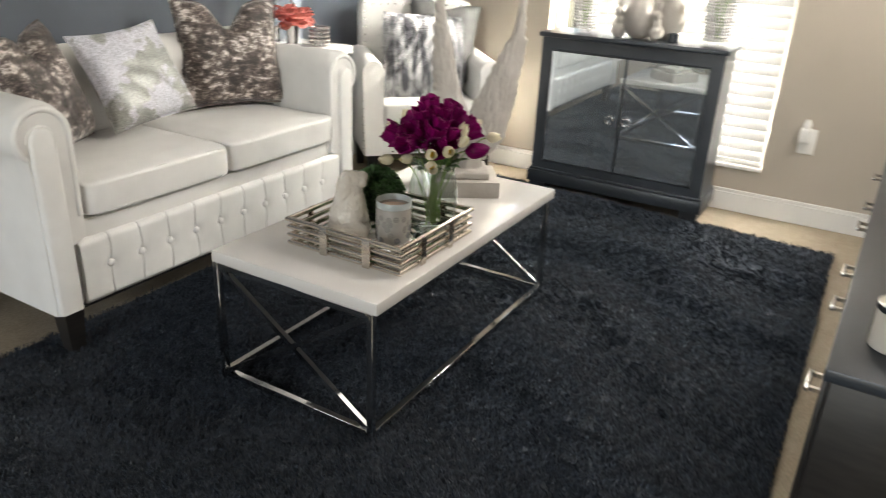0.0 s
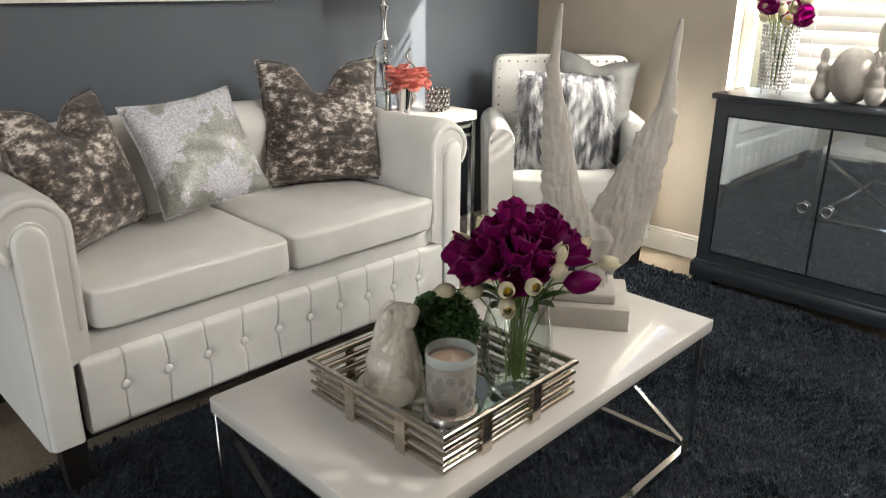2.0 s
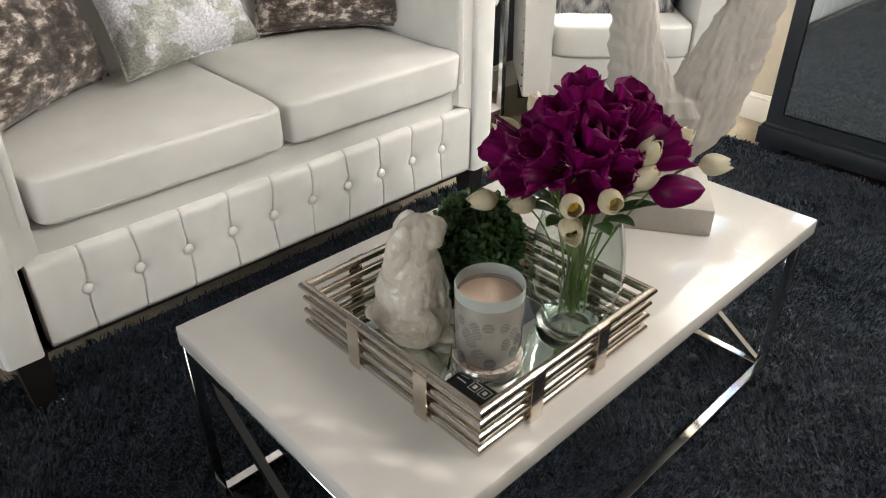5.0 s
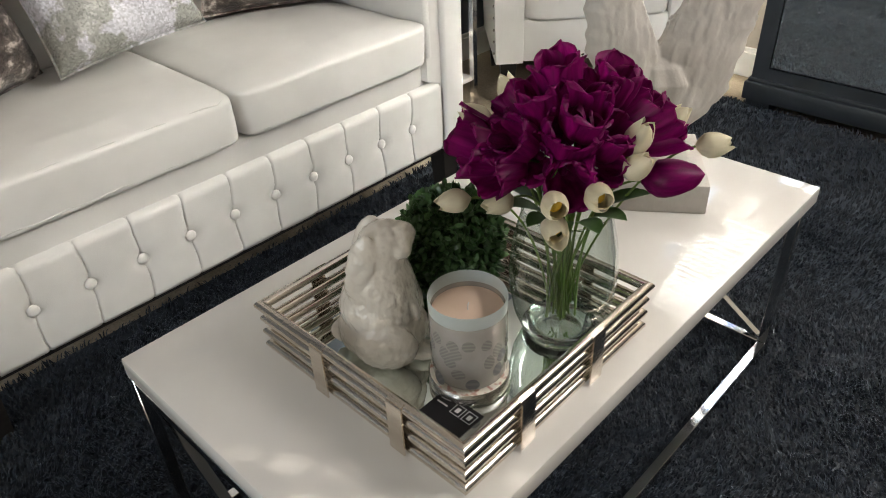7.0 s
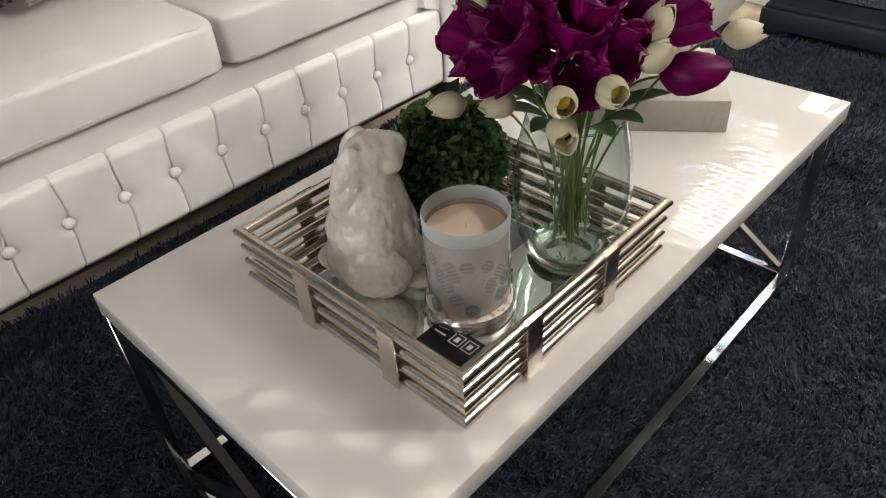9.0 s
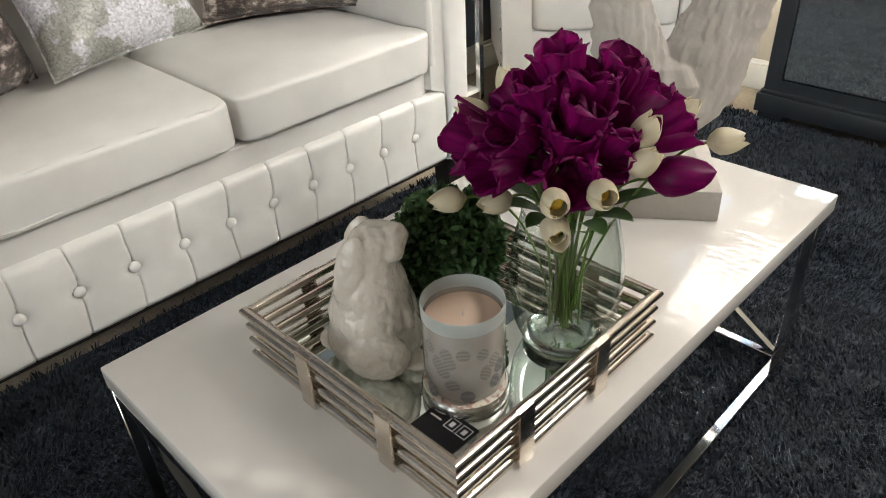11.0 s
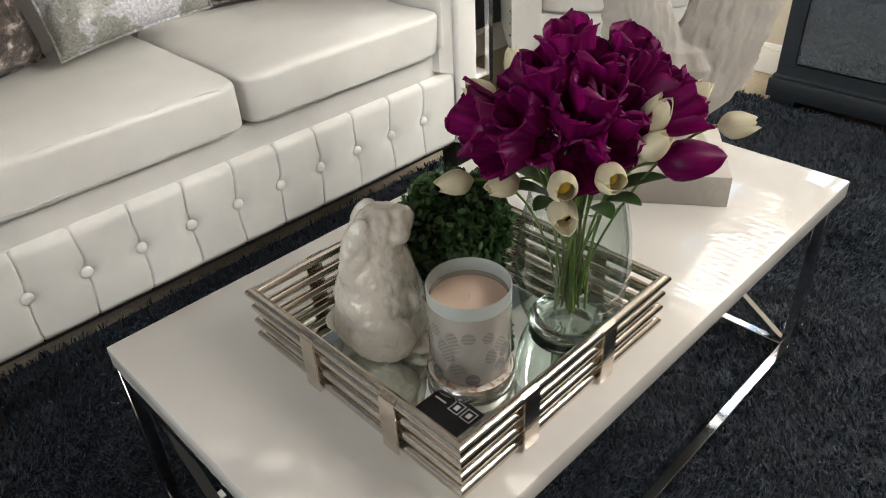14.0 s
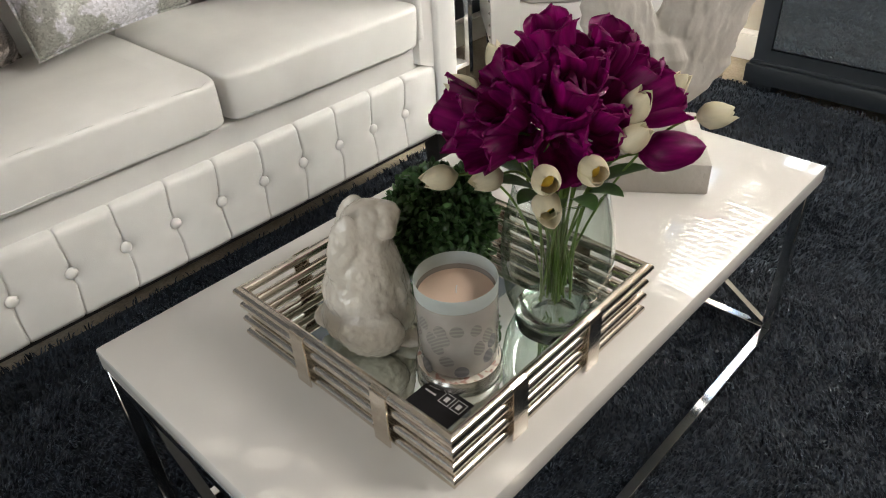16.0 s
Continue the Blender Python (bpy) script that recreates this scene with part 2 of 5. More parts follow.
def thin_glass(name, tint):
    """Blown glass thin enough not to bend what stands behind it: clear, with a gloss that grows towards its edges."""
    m, n, l, p = base_material(name, tint, 0.02)
    clear = n.new("ShaderNodeBsdfTransparent")
    clear.inputs[0].default_value = (*tint, 1)
    shine = n.new("ShaderNodeBsdfGlossy")
    shine.inputs["Roughness"].default_value = 0.02
    lw = n.new("ShaderNodeLayerWeight")
    lw.inputs[0].default_value = 0.5
    pw = n.new("ShaderNodeMath")
    pw.operation = "POWER"
    pw.inputs[1].default_value = 2.4
    l.new(lw.outputs["Facing"], pw.inputs[0])
    mr = n.new("ShaderNodeMapRange")
    mr.inputs[3].default_value, mr.inputs[4].default_value = 0.08, 0.90
    l.new(pw.outputs[0], mr.inputs[0])
    mix = n.new("ShaderNodeMixShader")
    l.new(mr.outputs[0], mix.inputs[0])
    l.new(clear.outputs[0], mix.inputs[1])
    l.new(shine.outputs[0], mix.inputs[2])
    l.new(mix.outputs[0], n["Material Output"].inputs[0])
    return m


VASE_GLASS = thin_glass("thin_vase_glass", (0.86, 0.92, 0.895))
CRYSTAL = glass("crystal", (0.97, 0.97, 0.96), 0.03, 1.5)


def velvet():
    """Crushed velvet: taupe pile, its pale silvery sheen flecks painted into the colour."""
    m, n, l, p = base_material("crushed_velvet", (0.1, 0.07, 0.05), 0.4)
    co = n.new("ShaderNodeTexCoord")
    t = n.new("ShaderNodeTexNoise")
    t.inputs["Scale"].default_value, t.inputs["Detail"].default_value, t.inputs["Roughness"].default_value = 36, 9, 0.72
    mp = n.new("ShaderNodeMapping")
    mp.inputs["Scale"].default_value = (0.8, 0.8, 1.25)
    l.new(co.outputs["Object"], mp.inputs[0])
    l.new(mp.outputs[0], t.inputs["Vector"])
    r = n.new("ShaderNodeValToRGB")
    r.color_ramp.elements[0].position, r.color_ramp.elements[1].position = 0.43, 0.59
    r.color_ramp.elements[0].color, r.color_ramp.elements[1].color = (0.024, 0.016, 0.013, 1), (0.78, 0.71, 0.66, 1)
    for at, c in ((0.49, (0.085, 0.062, 0.052, 1)), (0.535, (0.22, 0.18, 0.155, 1))):
        e = r.color_ramp.elements.new(at)
        e.color = c
    tb = n.new("ShaderNodeTexNoise")
    tb.inputs["Scale"].default_value, tb.inputs["Detail"].default_value = 9, 4
    l.new(co.outputs["Object"], tb.inputs["Vector"])
    mixn = n.new("ShaderNodeMix")
    mixn.inputs[0].default_value = 0.30
    l.new(t.outputs[0], mixn.inputs[2])
    l.new(tb.outputs[0], mixn.inputs[3])
    l.new(mixn.outputs[0], r.inputs[0])
    l.new(r.outputs[0], p.inputs["Base Color"])
    p.inputs["Sheen Weight"].default_value = 0.25
    bp = n.new("ShaderNodeBump")
    bp.inputs["Strength"].default_value, bp.inputs["Distance"].default_value = 0.7, 0.01
    l.new(t.outputs[0], bp.inputs["Height"])
    l.new(bp.outputs[0], p.inputs["Normal"])
    return m


VELVET = velvet()


def sequin():
    """Flip sequins: silver patches brushed over matt white ones."""
    m, n, l, p = base_material("flip_sequins", (0.8, 0.8, 0.82), 0.42)
    co = n.new("ShaderNodeTexCoord")
    t = n.new("ShaderNodeTexNoise")
    t.inputs["Scale"].default_value, t.inputs["Detail"].default_value = 5.0, 10
    t.inputs["Roughness"].default_value = 0.66
    l.new(co.outputs["Object"], t.inputs["Vector"])
    st = n.new("ShaderNodeValToRGB")
    st.color_ramp.elements[0].position, st.color_ramp.elements[1].position = 0.50, 0.53
    l.new(t.outputs[0], st.inputs[0])
    v = n.new("ShaderNodeTexVoronoi")
    v.inputs["Scale"].default_value = 200
    l.new(co.outputs["Object"], v.inputs["Vector"])
    col = n.new("ShaderNodeMix")
    col.data_type = "RGBA"
    col.inputs[6].default_value, col.inputs[7].default_value = (0.80, 0.80, 0.86, 1), (0.46, 0.468, 0.435, 1)
    l.new(st.outputs[0], col.inputs[0])
    # glitter painted in: each sequin's colour lightened or darkened at random
    gl = n.new("ShaderNodeMapRange")
    gl.inputs[3].default_value, gl.inputs[4].default_value = 0.55, 1.15
    l.new(v.outputs["Color"], gl.inputs[0])
    mu = n.new("ShaderNodeMix")
    mu.data_type, mu.blend_type = "RGBA", "MULTIPLY"
    mu.inputs[0].default_value = 1.0
    l.new(col.outputs[2], mu.inputs[6])
    l.new(gl.outputs[0], mu.inputs[7])
    l.new(mu.outputs[2], p.inputs["Base Color"])
    me = n.new("ShaderNodeMath")
    me.operation = "MULTIPLY"
    me.inputs[1].default_value = 0.4
    l.new(st.outputs[0], me.inputs[0])
    l.new(me.outputs[0], p.inputs["Metallic"])
    bp = n.new("ShaderNodeBump")
    bp.inputs["Strength"].default_value, bp.inputs["Distance"].default_value = 1.0, 0.02
    l.new(v.outputs["Color"], bp.inputs["Height"])
    l.new(bp.outputs[0], p.inputs["Normal"])
    return m


SEQUIN = sequin()
FUR = grain("grey_fur", (0.035, 0.037, 0.044), (0.24, 0.242, 0.25), 22, (0.35, 0.5), stretch=(1, 1, 0.25), contrast=(0.4, 0.62))
FUR_HAIR = grain("fur_strand", (0.07, 0.072, 0.082), (0.44, 0.44, 0.445), 30, (0.25, 0.4), stretch=(1, 1, 0.2), contrast=(0.42, 0.6))
GREY_CLOTH = grain("grey_satin", (0.075, 0.073, 0.072), (0.12, 0.118, 0.115), 20, (0.45, 0.6), bump=0.2, bump_scale=200)
WAX = grain("peach_wax", (0.70, 0.52, 0.40), (0.76, 0.58, 0.46), 20, (0.4, 0.5), Subsurface_Weight=0.0)
BLACK, *_ = base_material("black_print", (0.008, 0.008, 0.01), 0.3)
WHITE_INK, *_ = base_material("white_print", (0.7, 0.7, 0.7), 0.5)
STEEL = grain("brushed_lid", (0.58, 0.57, 0.55), (0.68, 0.67, 0.65), 12, (0.2, 0.3), metal=1.0)
BEAD = grain("cut_crystal_bead", (0.70, 0.70, 0.68), (0.84, 0.84, 0.82), 60, (0.05, 0.12), metal=0.35, contrast=(0.4, 0.6))
NAIL = grain("nailhead", (0.40, 0.38, 0.35), (0.55, 0.53, 0.5), 20, (0.2, 0.3), metal=1.0)
ARTWORK = grain("art_canvas", (0.12, 0.12, 0.13), (0.72, 0.71, 0.69), 3.2, (0.4, 0.6), contrast=(0.36, 0.5), detail=8)
SCREEN = grain("grey_screen", (0.24, 0.235, 0.24), (0.28, 0.275, 0.28), 2, (0.25, 0.3))


CANDLE_GLASS = grain("frosted_candle_glass", (0.30, 0.278, 0.252), (0.37, 0.345, 0.315), 26, (0.08, 0.16), big=0.12, Coat_Weight=0.5)


def egg_print(name, colour, ground, bands):
    """Grey ink hatched with fine pale lines."""
    m, n, l, p = base_material(name, colour, 0.15, Coat_Weight=0.5)
    co = n.new("ShaderNodeTexCoord")
    w = n.new("ShaderNodeTexWave")
    w.bands_direction = "DIAGONAL"
    w.inputs["Scale"].default_value, w.inputs["Distortion"].default_value = bands, 0.6
    l.new(co.outputs["Object"], w.inputs["Vector"])
    r = n.new("ShaderNodeValToRGB")
    r.color_ramp.elements[0].position, r.color_ramp.elements[1].position = 0.45, 0.8
    r.color_ramp.elements[0].color, r.color_ramp.elements[1].color = (*colour, 1), (*ground, 1)
    l.new(w.outputs["Color"], r.inputs[0])
    l.new(r.outputs[0], p.inputs["Base Color"])
    return m


EGG_INKS = [egg_print("grey_egg_print", (0.15, 0.146, 0.15), (0.185, 0.18, 0.18), 60), egg_print("pale_egg_print", (0.205, 0.192, 0.178), (0.265, 0.248, 0.225), 110)]
RIM_GLASS = with_translucency("milky_rim_glass", (0.60, 0.64, 0.625), 0.5, 0.1)

# ---- the room ----
XE, YN, YS, XW, ZC, ZF = 2.22, 1.585, -1.95, -4.5, 2.6, -0.015
WY0, WY1, WZ0, WZ1 = -0.83, 0.465, 0.22, 2.46

solid("floor", box(XW - 0.15, XE + 0.15, YS - 0.15, YN + 0.15, -0.10, ZF), CARPET, "beige looped wall-to-wall carpet floor", "floor", kind="structure", smooth=0)
solid("ceiling", box(XW - 0.15, XE + 0.15, YS - 0.15, YN + 0.15, ZC, ZC + 0.12), CEILING, "plain white painted ceiling", "ceiling", kind="structure", smooth=0)
solid("wall_north", box(XW - 0.15, XE + 0.15, YN, YN + 0.15, ZF, ZC), WALL_BLUE, "dark slate blue painted wall behind the sofa", "wall", kind="structure", smooth=0)
solid("wall_south", join(box(XW - 0.15, 0.65, YS - 0.15, YS, ZF, ZC), box(0.65, 1.62, YS - 0.15, YS, ZF, 1.80), box(0.65, 1.62, YS - 0.15, YS, 2.53, ZC), box(1.62, XE + 0.15, YS - 0.15, YS, ZF, ZC)),
      WALL_TAN, "plain tan painted wall with a small high window", "wall", kind="structure", smooth=0)
solid("wall_east", join(box(XE, XE + 0.15, YS, WY0, ZF, ZC), box(XE, XE + 0.15, WY1, YN, ZF, ZC), box(XE, XE + 0.15, WY0, WY1, ZF, WZ0), box(XE, XE + 0.15, WY0, WY1, WZ1, ZC)),
      WALL_TAN, "tan painted wall with a bright window", "wall", kind="structure", smooth=0)
solid("wall_west", join(box(XW - 0.15, XW, YS, -1.3, ZF, ZC), box(XW - 0.15, XW, 1.1, YN, ZF, ZC), box(XW - 0.15, XW, -1.3, 1.1, 2.12, ZC)),
      WALL_TAN, "plain tan painted wall with an added opening for the fill lamp", "wall", kind="structure", smooth=0)


def baseboard(x0, x1, y0, y1, inward):
    b = box(x0, x1, y0, y1, ZF, 0.085)
    ix, iy = inward
    cap = box(x0 + (0.006 if ix < 0 else 0), x1 - (0.006 if ix > 0 else 0), y0 + (0.006 if iy < 0 else 0), y1 - (0.006 if iy > 0 else 0), 0.085, 0.105, 0.003, 1)
    return join(b, cap)


solid("baseboard_north", baseboard(XW, XE, YN - 0.016, YN, (0, -1)), TRIM, "white painted baseboard along the slate wall", "baseboard", kind="structure")
solid("baseboard_east", baseboard(XE - 0.016, XE, YS, YN - 0.016, (-1, 0)), TRIM, "white painted baseboard along the tan wall", "baseboard", kind="structure")

# window with its frame, sill and pane
win = thing("window_1", "white framed window in the tan wall", "window", XE + 0.1, 0, WZ0, kind="structure")
fr = [box(XE + 0.09, XE + 0.14, WY0, WY0 + 0.05, WZ0, WZ1), box(XE + 0.09, XE + 0.14, WY1 - 0.05, WY1, WZ0, WZ1),
      box(XE + 0.09, XE + 0.14, WY0 + 0.05, WY1 - 0.05, WZ0, WZ0 + 0.05), box(XE + 0.09, XE + 0.14, WY0 + 0.05, WY1 - 0.05, WZ1 - 0.05, WZ1),
      box(XE + 0.095, XE + 0.135, WY0 + 0.05, WY1 - 0.05, 1.2, 1.24)]
part("window_frame", join(*fr), WHITE_PLASTIC, win)
part("window_sill", box(XE - 0.012, XE + 0.09, WY0 + 0.002, WY1 - 0.002, WZ0 + 0.001, WZ0 + 0.022, 0.004), TRIM, win)
for z0, z1 in ((WZ0 + 0.05, 1.2), (1.24, WZ1 - 0.05)):
    pane = part("pane", box(XE + 0.112, XE + 0.116, WY0 + 0.05, WY1 - 0.05, z0, z1), GLASS, win, smooth=0)
    pane.visible_shadow = False

blind = thing("window_blind", "white slatted blind lowered over the sunlit window", "blind", XE + 0.035, -0.2, WZ0 + 0.03)
BY0, BY1 = WY0 + 0.015, WY1 - 0.165
part("headrail", box(XE + 0.01, XE + 0.065, BY0, BY1, WZ1 - 0.055, WZ1 - 0.005, 0.004), WHITE_PLASTIC, blind)
part("bottom_rail", box(XE + 0.015, XE + 0.06, BY0, BY1, WZ0 + 0.026, WZ0 + 0.048, 0.005), WHITE_PLASTIC, blind)
slat = bmesh.new()
rows = []
for k in range(7):
    a = -1 + 2 * k / 6
    rows.append([slat.verts.new((a * 0.032, y, 0.005 * (1 - a * a))) for y in (BY0, BY1)])
for a, b in zip(rows, rows[1:]):
    slat.faces.new((a[0], b[0], b[1], a[1]))
slat_me = finish(slat, "slat", BLIND)
z = WZ0 + 0.075
while z < WZ1 - 0.07:
    s = new("slat", slat_me)
    s.parent = blind
    s.matrix_basis = blind.matrix_basis.inverted() @ pose(XE + 0.037, 0, z, 0, -73 + random.uniform(-3, 3), 0)
    z += 0.057
for y in (BY0 + 0.18, (BY0 + BY1) / 2, BY1 - 0.18):
    part("cord", tube([(XE + 0.012, y, WZ0 + 0.04), (XE + 0.012, y, WZ1 - 0.02)], 0.0012, 6), WHITE_PLASTIC, blind)

# unseen closed blind over the small high window, inferred from sun spots on the table: the sun leaks through the cord
# notches between its slats
high_blind = thing("window_blind", "unseen closed white slatted blind over the small high window", "blind", 1.135, YS + 0.006, 1.77)
z = 1.77
while z < 2.56:
    pieces = [box(0.62, 1.66, YS + 0.002, YS + 0.004, z, z + 0.0458)]
    x = 0.62
    # notches only where their sun spots reach the table's near end
    for k in range(5):
        cut = 0.655 + 0.078 * k + 0.012 * math.sin(z * 37 + k)
        pieces.append(box(x, cut, YS + 0.002, YS + 0.004, z + 0.0458, z + 0.0530))
        x = cut + 0.014
    pieces.append(box(x, 1.66, YS + 0.002, YS + 0.004, z + 0.0458, z + 0.0530))
    part("slat", join(*pieces), WHITE_PLASTIC, high_blind, smooth=0)
    z += 0.053

# socket with a plugged-in air freshener
sock = thing("wall_socket", "white wall socket with a plug-in air freshener", "socket", XE, -1.01, 0.45)
part("cover_plate", box(XE - 0.007, XE, -1.055, -0.975, 0.36, 0.49, 0.003), WHITE_PLASTIC, sock)
part("air_freshener", join(soft_box(XE - 0.06, XE - 0.007, -1.03, -0.975, 0.42, 0.50, 0.5, nu=20, nv=10), lathe([(0.018, 0.49), (0.02, 0.52), (0.012, 0.54)], XE - 0.035, -1.003, 14)), WHITE_PLASTIC, sock)

# ---- rug: a dense backing under a deep tufted pile ----
# RY1 runs past the measured edge: dark pile stands in for the sofa's shade
RX0, RX1, RY0, RY1 = -1.75, 1.79, -1.27, 0.965
rug = thing("shag_rug", "deep black shag rug spread over the beige carpet", "rug", 0, -0.18, 0)
backing = box(RX0 + 0.004, RX1 - 0.002, RY0 + 0.004, RY1 - 0.004, ZF + 0.001, 0.006)
for v in backing.verts:
    if v.co.x > 0:
        v.co.x *= 1 + 0.040 * (v.co.y + 1.27)
part("backing", backing, RUG, rug, smooth=0)


def pile(count, seed):
    rng = np.random.default_rng(seed)
    # tufts thicken towards the stretch nearest the walk
    x = np.concatenate([rng.uniform(RX0, RX1, count // 2), rng.uniform(-1.2, 1.3, count - count // 2)])
    y = np.concatenate([rng.uniform(RY0, RY1, count // 2), rng.uniform(RY0, 0.9, count - count // 2)])
    x = np.where(x > 0, x * (1 + 0.040 * (y + 1.27)), x)
    lean = 2.2 * np.sin(x * 5.1 + 1.3 * np.sin(y * 4.3)) + 1.3 * np.sin(x * 61 + 2.4 * np.sin(y * 43)) * np.sin(y * 53 + 2 * np.sin(x * 37)) + rng.normal(0, 0.7, count)
    reach = rng.uniform(0.004, 0.014, count)
    h = rng.uniform(0.012, 0.021, count) * (1 + 0.30 * np.sin(x * 41 + 3 * np.sin(y * 27)) * np.sin(y * 39))
    dx, dy = np.cos(lean) * reach, np.sin(lean) * reach
    wx, wy = -np.sin(lean) * 0.0019, np.cos(lean) * 0.0019
    z0 = np.full(count, 0.004)
    v = np.stack([np.stack([x - wx, y - wy, z0], 1), np.stack([x + wx, y + wy, z0], 1),
                  np.stack([x + dx * .45 + wx, y + dy * .45 + wy, z0 + h * .7], 1), np.stack([x + dx * .45 - wx, y + dy * .45 - wy, z0 + h * .7], 1),
                  np.stack([x + dx, y + dy, z0 + h * .92], 1)], 1).reshape(-1, 3)
    i = np.arange(count)[:, None] * 5
    quads = (i + np.array([[0, 1, 2, 3]])).tolist()
    tris = (i + np.array([[3, 2, 4]])).tolist()
    me = bpy.data.meshes.new("pile")
    me.from_pydata((v - np.array([0, -0.18, 0])).tolist(), [], quads + tris)
    me.materials.append(RUG)
    ob = new("pile", me)
    ob.parent = rug
    return tagged(ob, "black shaggy tufts", kind="stuff")


pile(260000, 5)

# ---- sofa ----
SF = 0.782          # front of the apron
sofa = thing("loveseat_sofa", "white leather two-seat sofa with rolled arms and a button-tufted apron", "sofa", 0, 1.16, 0)
BX0, BSP = -0.548, 0.1203


def apron():
    """A padded panel pulled in by buttons, with a narrow folded pleat above and below each one."""
    xs = {-0.652, 0.652}
    for i in range(11):
        c = BX0 + (i - 0.5) * BSP
        xs.update(c + BSP * k / 12 for k in range(13))
        c += BSP / 2
        xs.update(c + d for d in (-0.014, -0.009, -0.006, -0.0035, -0.002, -0.001, 0, 0.001, 0.002, 0.0035, 0.006, 0.009, 0.014))
    xs = sorted({round(x, 5) for x in xs if -0.652 <= x <= 0.652})
    nz = 40
    rings = []
    for k in range(nz + 1):
        z = 0.165 + 0.222 * k / nz
        top = max(0, (k / nz - 0.90) / 0.10)
        bot = max(0, (0.08 - k / nz) / 0.08)
        ring = []
        for x in xs:
            i = min(9, max(0, round((x - BX0) / BSP)))
            bx = BX0 + i * BSP
            # the fold wanders a little off the button's line
            fx = bx + 0.004 * math.sin((z - 0.279) * 26 + i * 1.3) * min(1, abs(z - 0.279) / 0.03)
            d = x - fx
            r2 = (x - bx) ** 2 + (z - 0.279) ** 2
            y = SF - 0.005 + 0.0045 * math.exp(-(d / 0.0018) ** 2)
            y += 0.0027 * (math.exp(-d / 0.016) if d > 0 else math.exp(d / 0.007))
            y += 0.011 * math.exp(-r2 / 0.019 ** 2)
            y -= 0.0035 * math.cos(math.pi * (z - 0.279) / 0.222) * (1 - math.exp(-(d / 0.03) ** 2))
            y += 0.0012 * noise.noise(Vector((x * 16, z * 22, 4.0)))
            y += 0.020 * (1 - math.sqrt(max(0.0, 1 - top * top))) + 0.012 * bot * bot
            ring.append((x, y, z - 0.003 * top * math.exp(-(d / 0.006) ** 2)))
        rings.append(ring)
    return join(ring_mesh(rings, closed_ring=False), box(-0.652, 0.652, SF + 0.014, SF + 0.05, 0.165, 0.386))


part("apron", apron(), LEATHER, sofa, "white leather button-tufted front apron", smooth=70)
for i in range(10):
    part("button", ball(BX0 + i * BSP, SF + 0.001, 0.279, 0.0135, 0.0085, 0.0135, 3), LEATHER, sofa)
# added unseen panel: keeps stray light off the carpet under the sofa
part("underside", box(-0.70, 0.70, 0.80, 1.50, 0.150, 0.166), BLACK_WOOD, sofa, "black panel closing the underside", smooth=0)
part("seat_rail", soft_box(-0.655, 0.655, 0.797, 1.50, 0.352, 0.452, 0.12), LEATHER, sofa)


def seat(x0, x1, seed):
    c = part("seat_cushion", soft_box(x0, x1, 0.760, 1.31, 0.453, 0.570, 0.15, 0.032, 88, 40, 0.006, seed), LEATHER, sofa)
    for z, y in ((0.468, 0.762), (0.5635, 0.769)):
        pts = [(x0 + 0.03, y + 0.012, z)] + [(x0 + 0.05 + (x1 - x0 - 0.10) * i / 14, y + 0.001 * math.sin(i * 1.7), z + (0.002 * math.sin(i * 2.1))) for i in range(15)] + [(x1 - 0.03, y + 0.012, z)]
        part("stitching", tube(pts, 0.0016, 6), PIPING, c)


seat(-0.607, -0.004, 0.0)
seat(0.000, 0.607, 3.0)


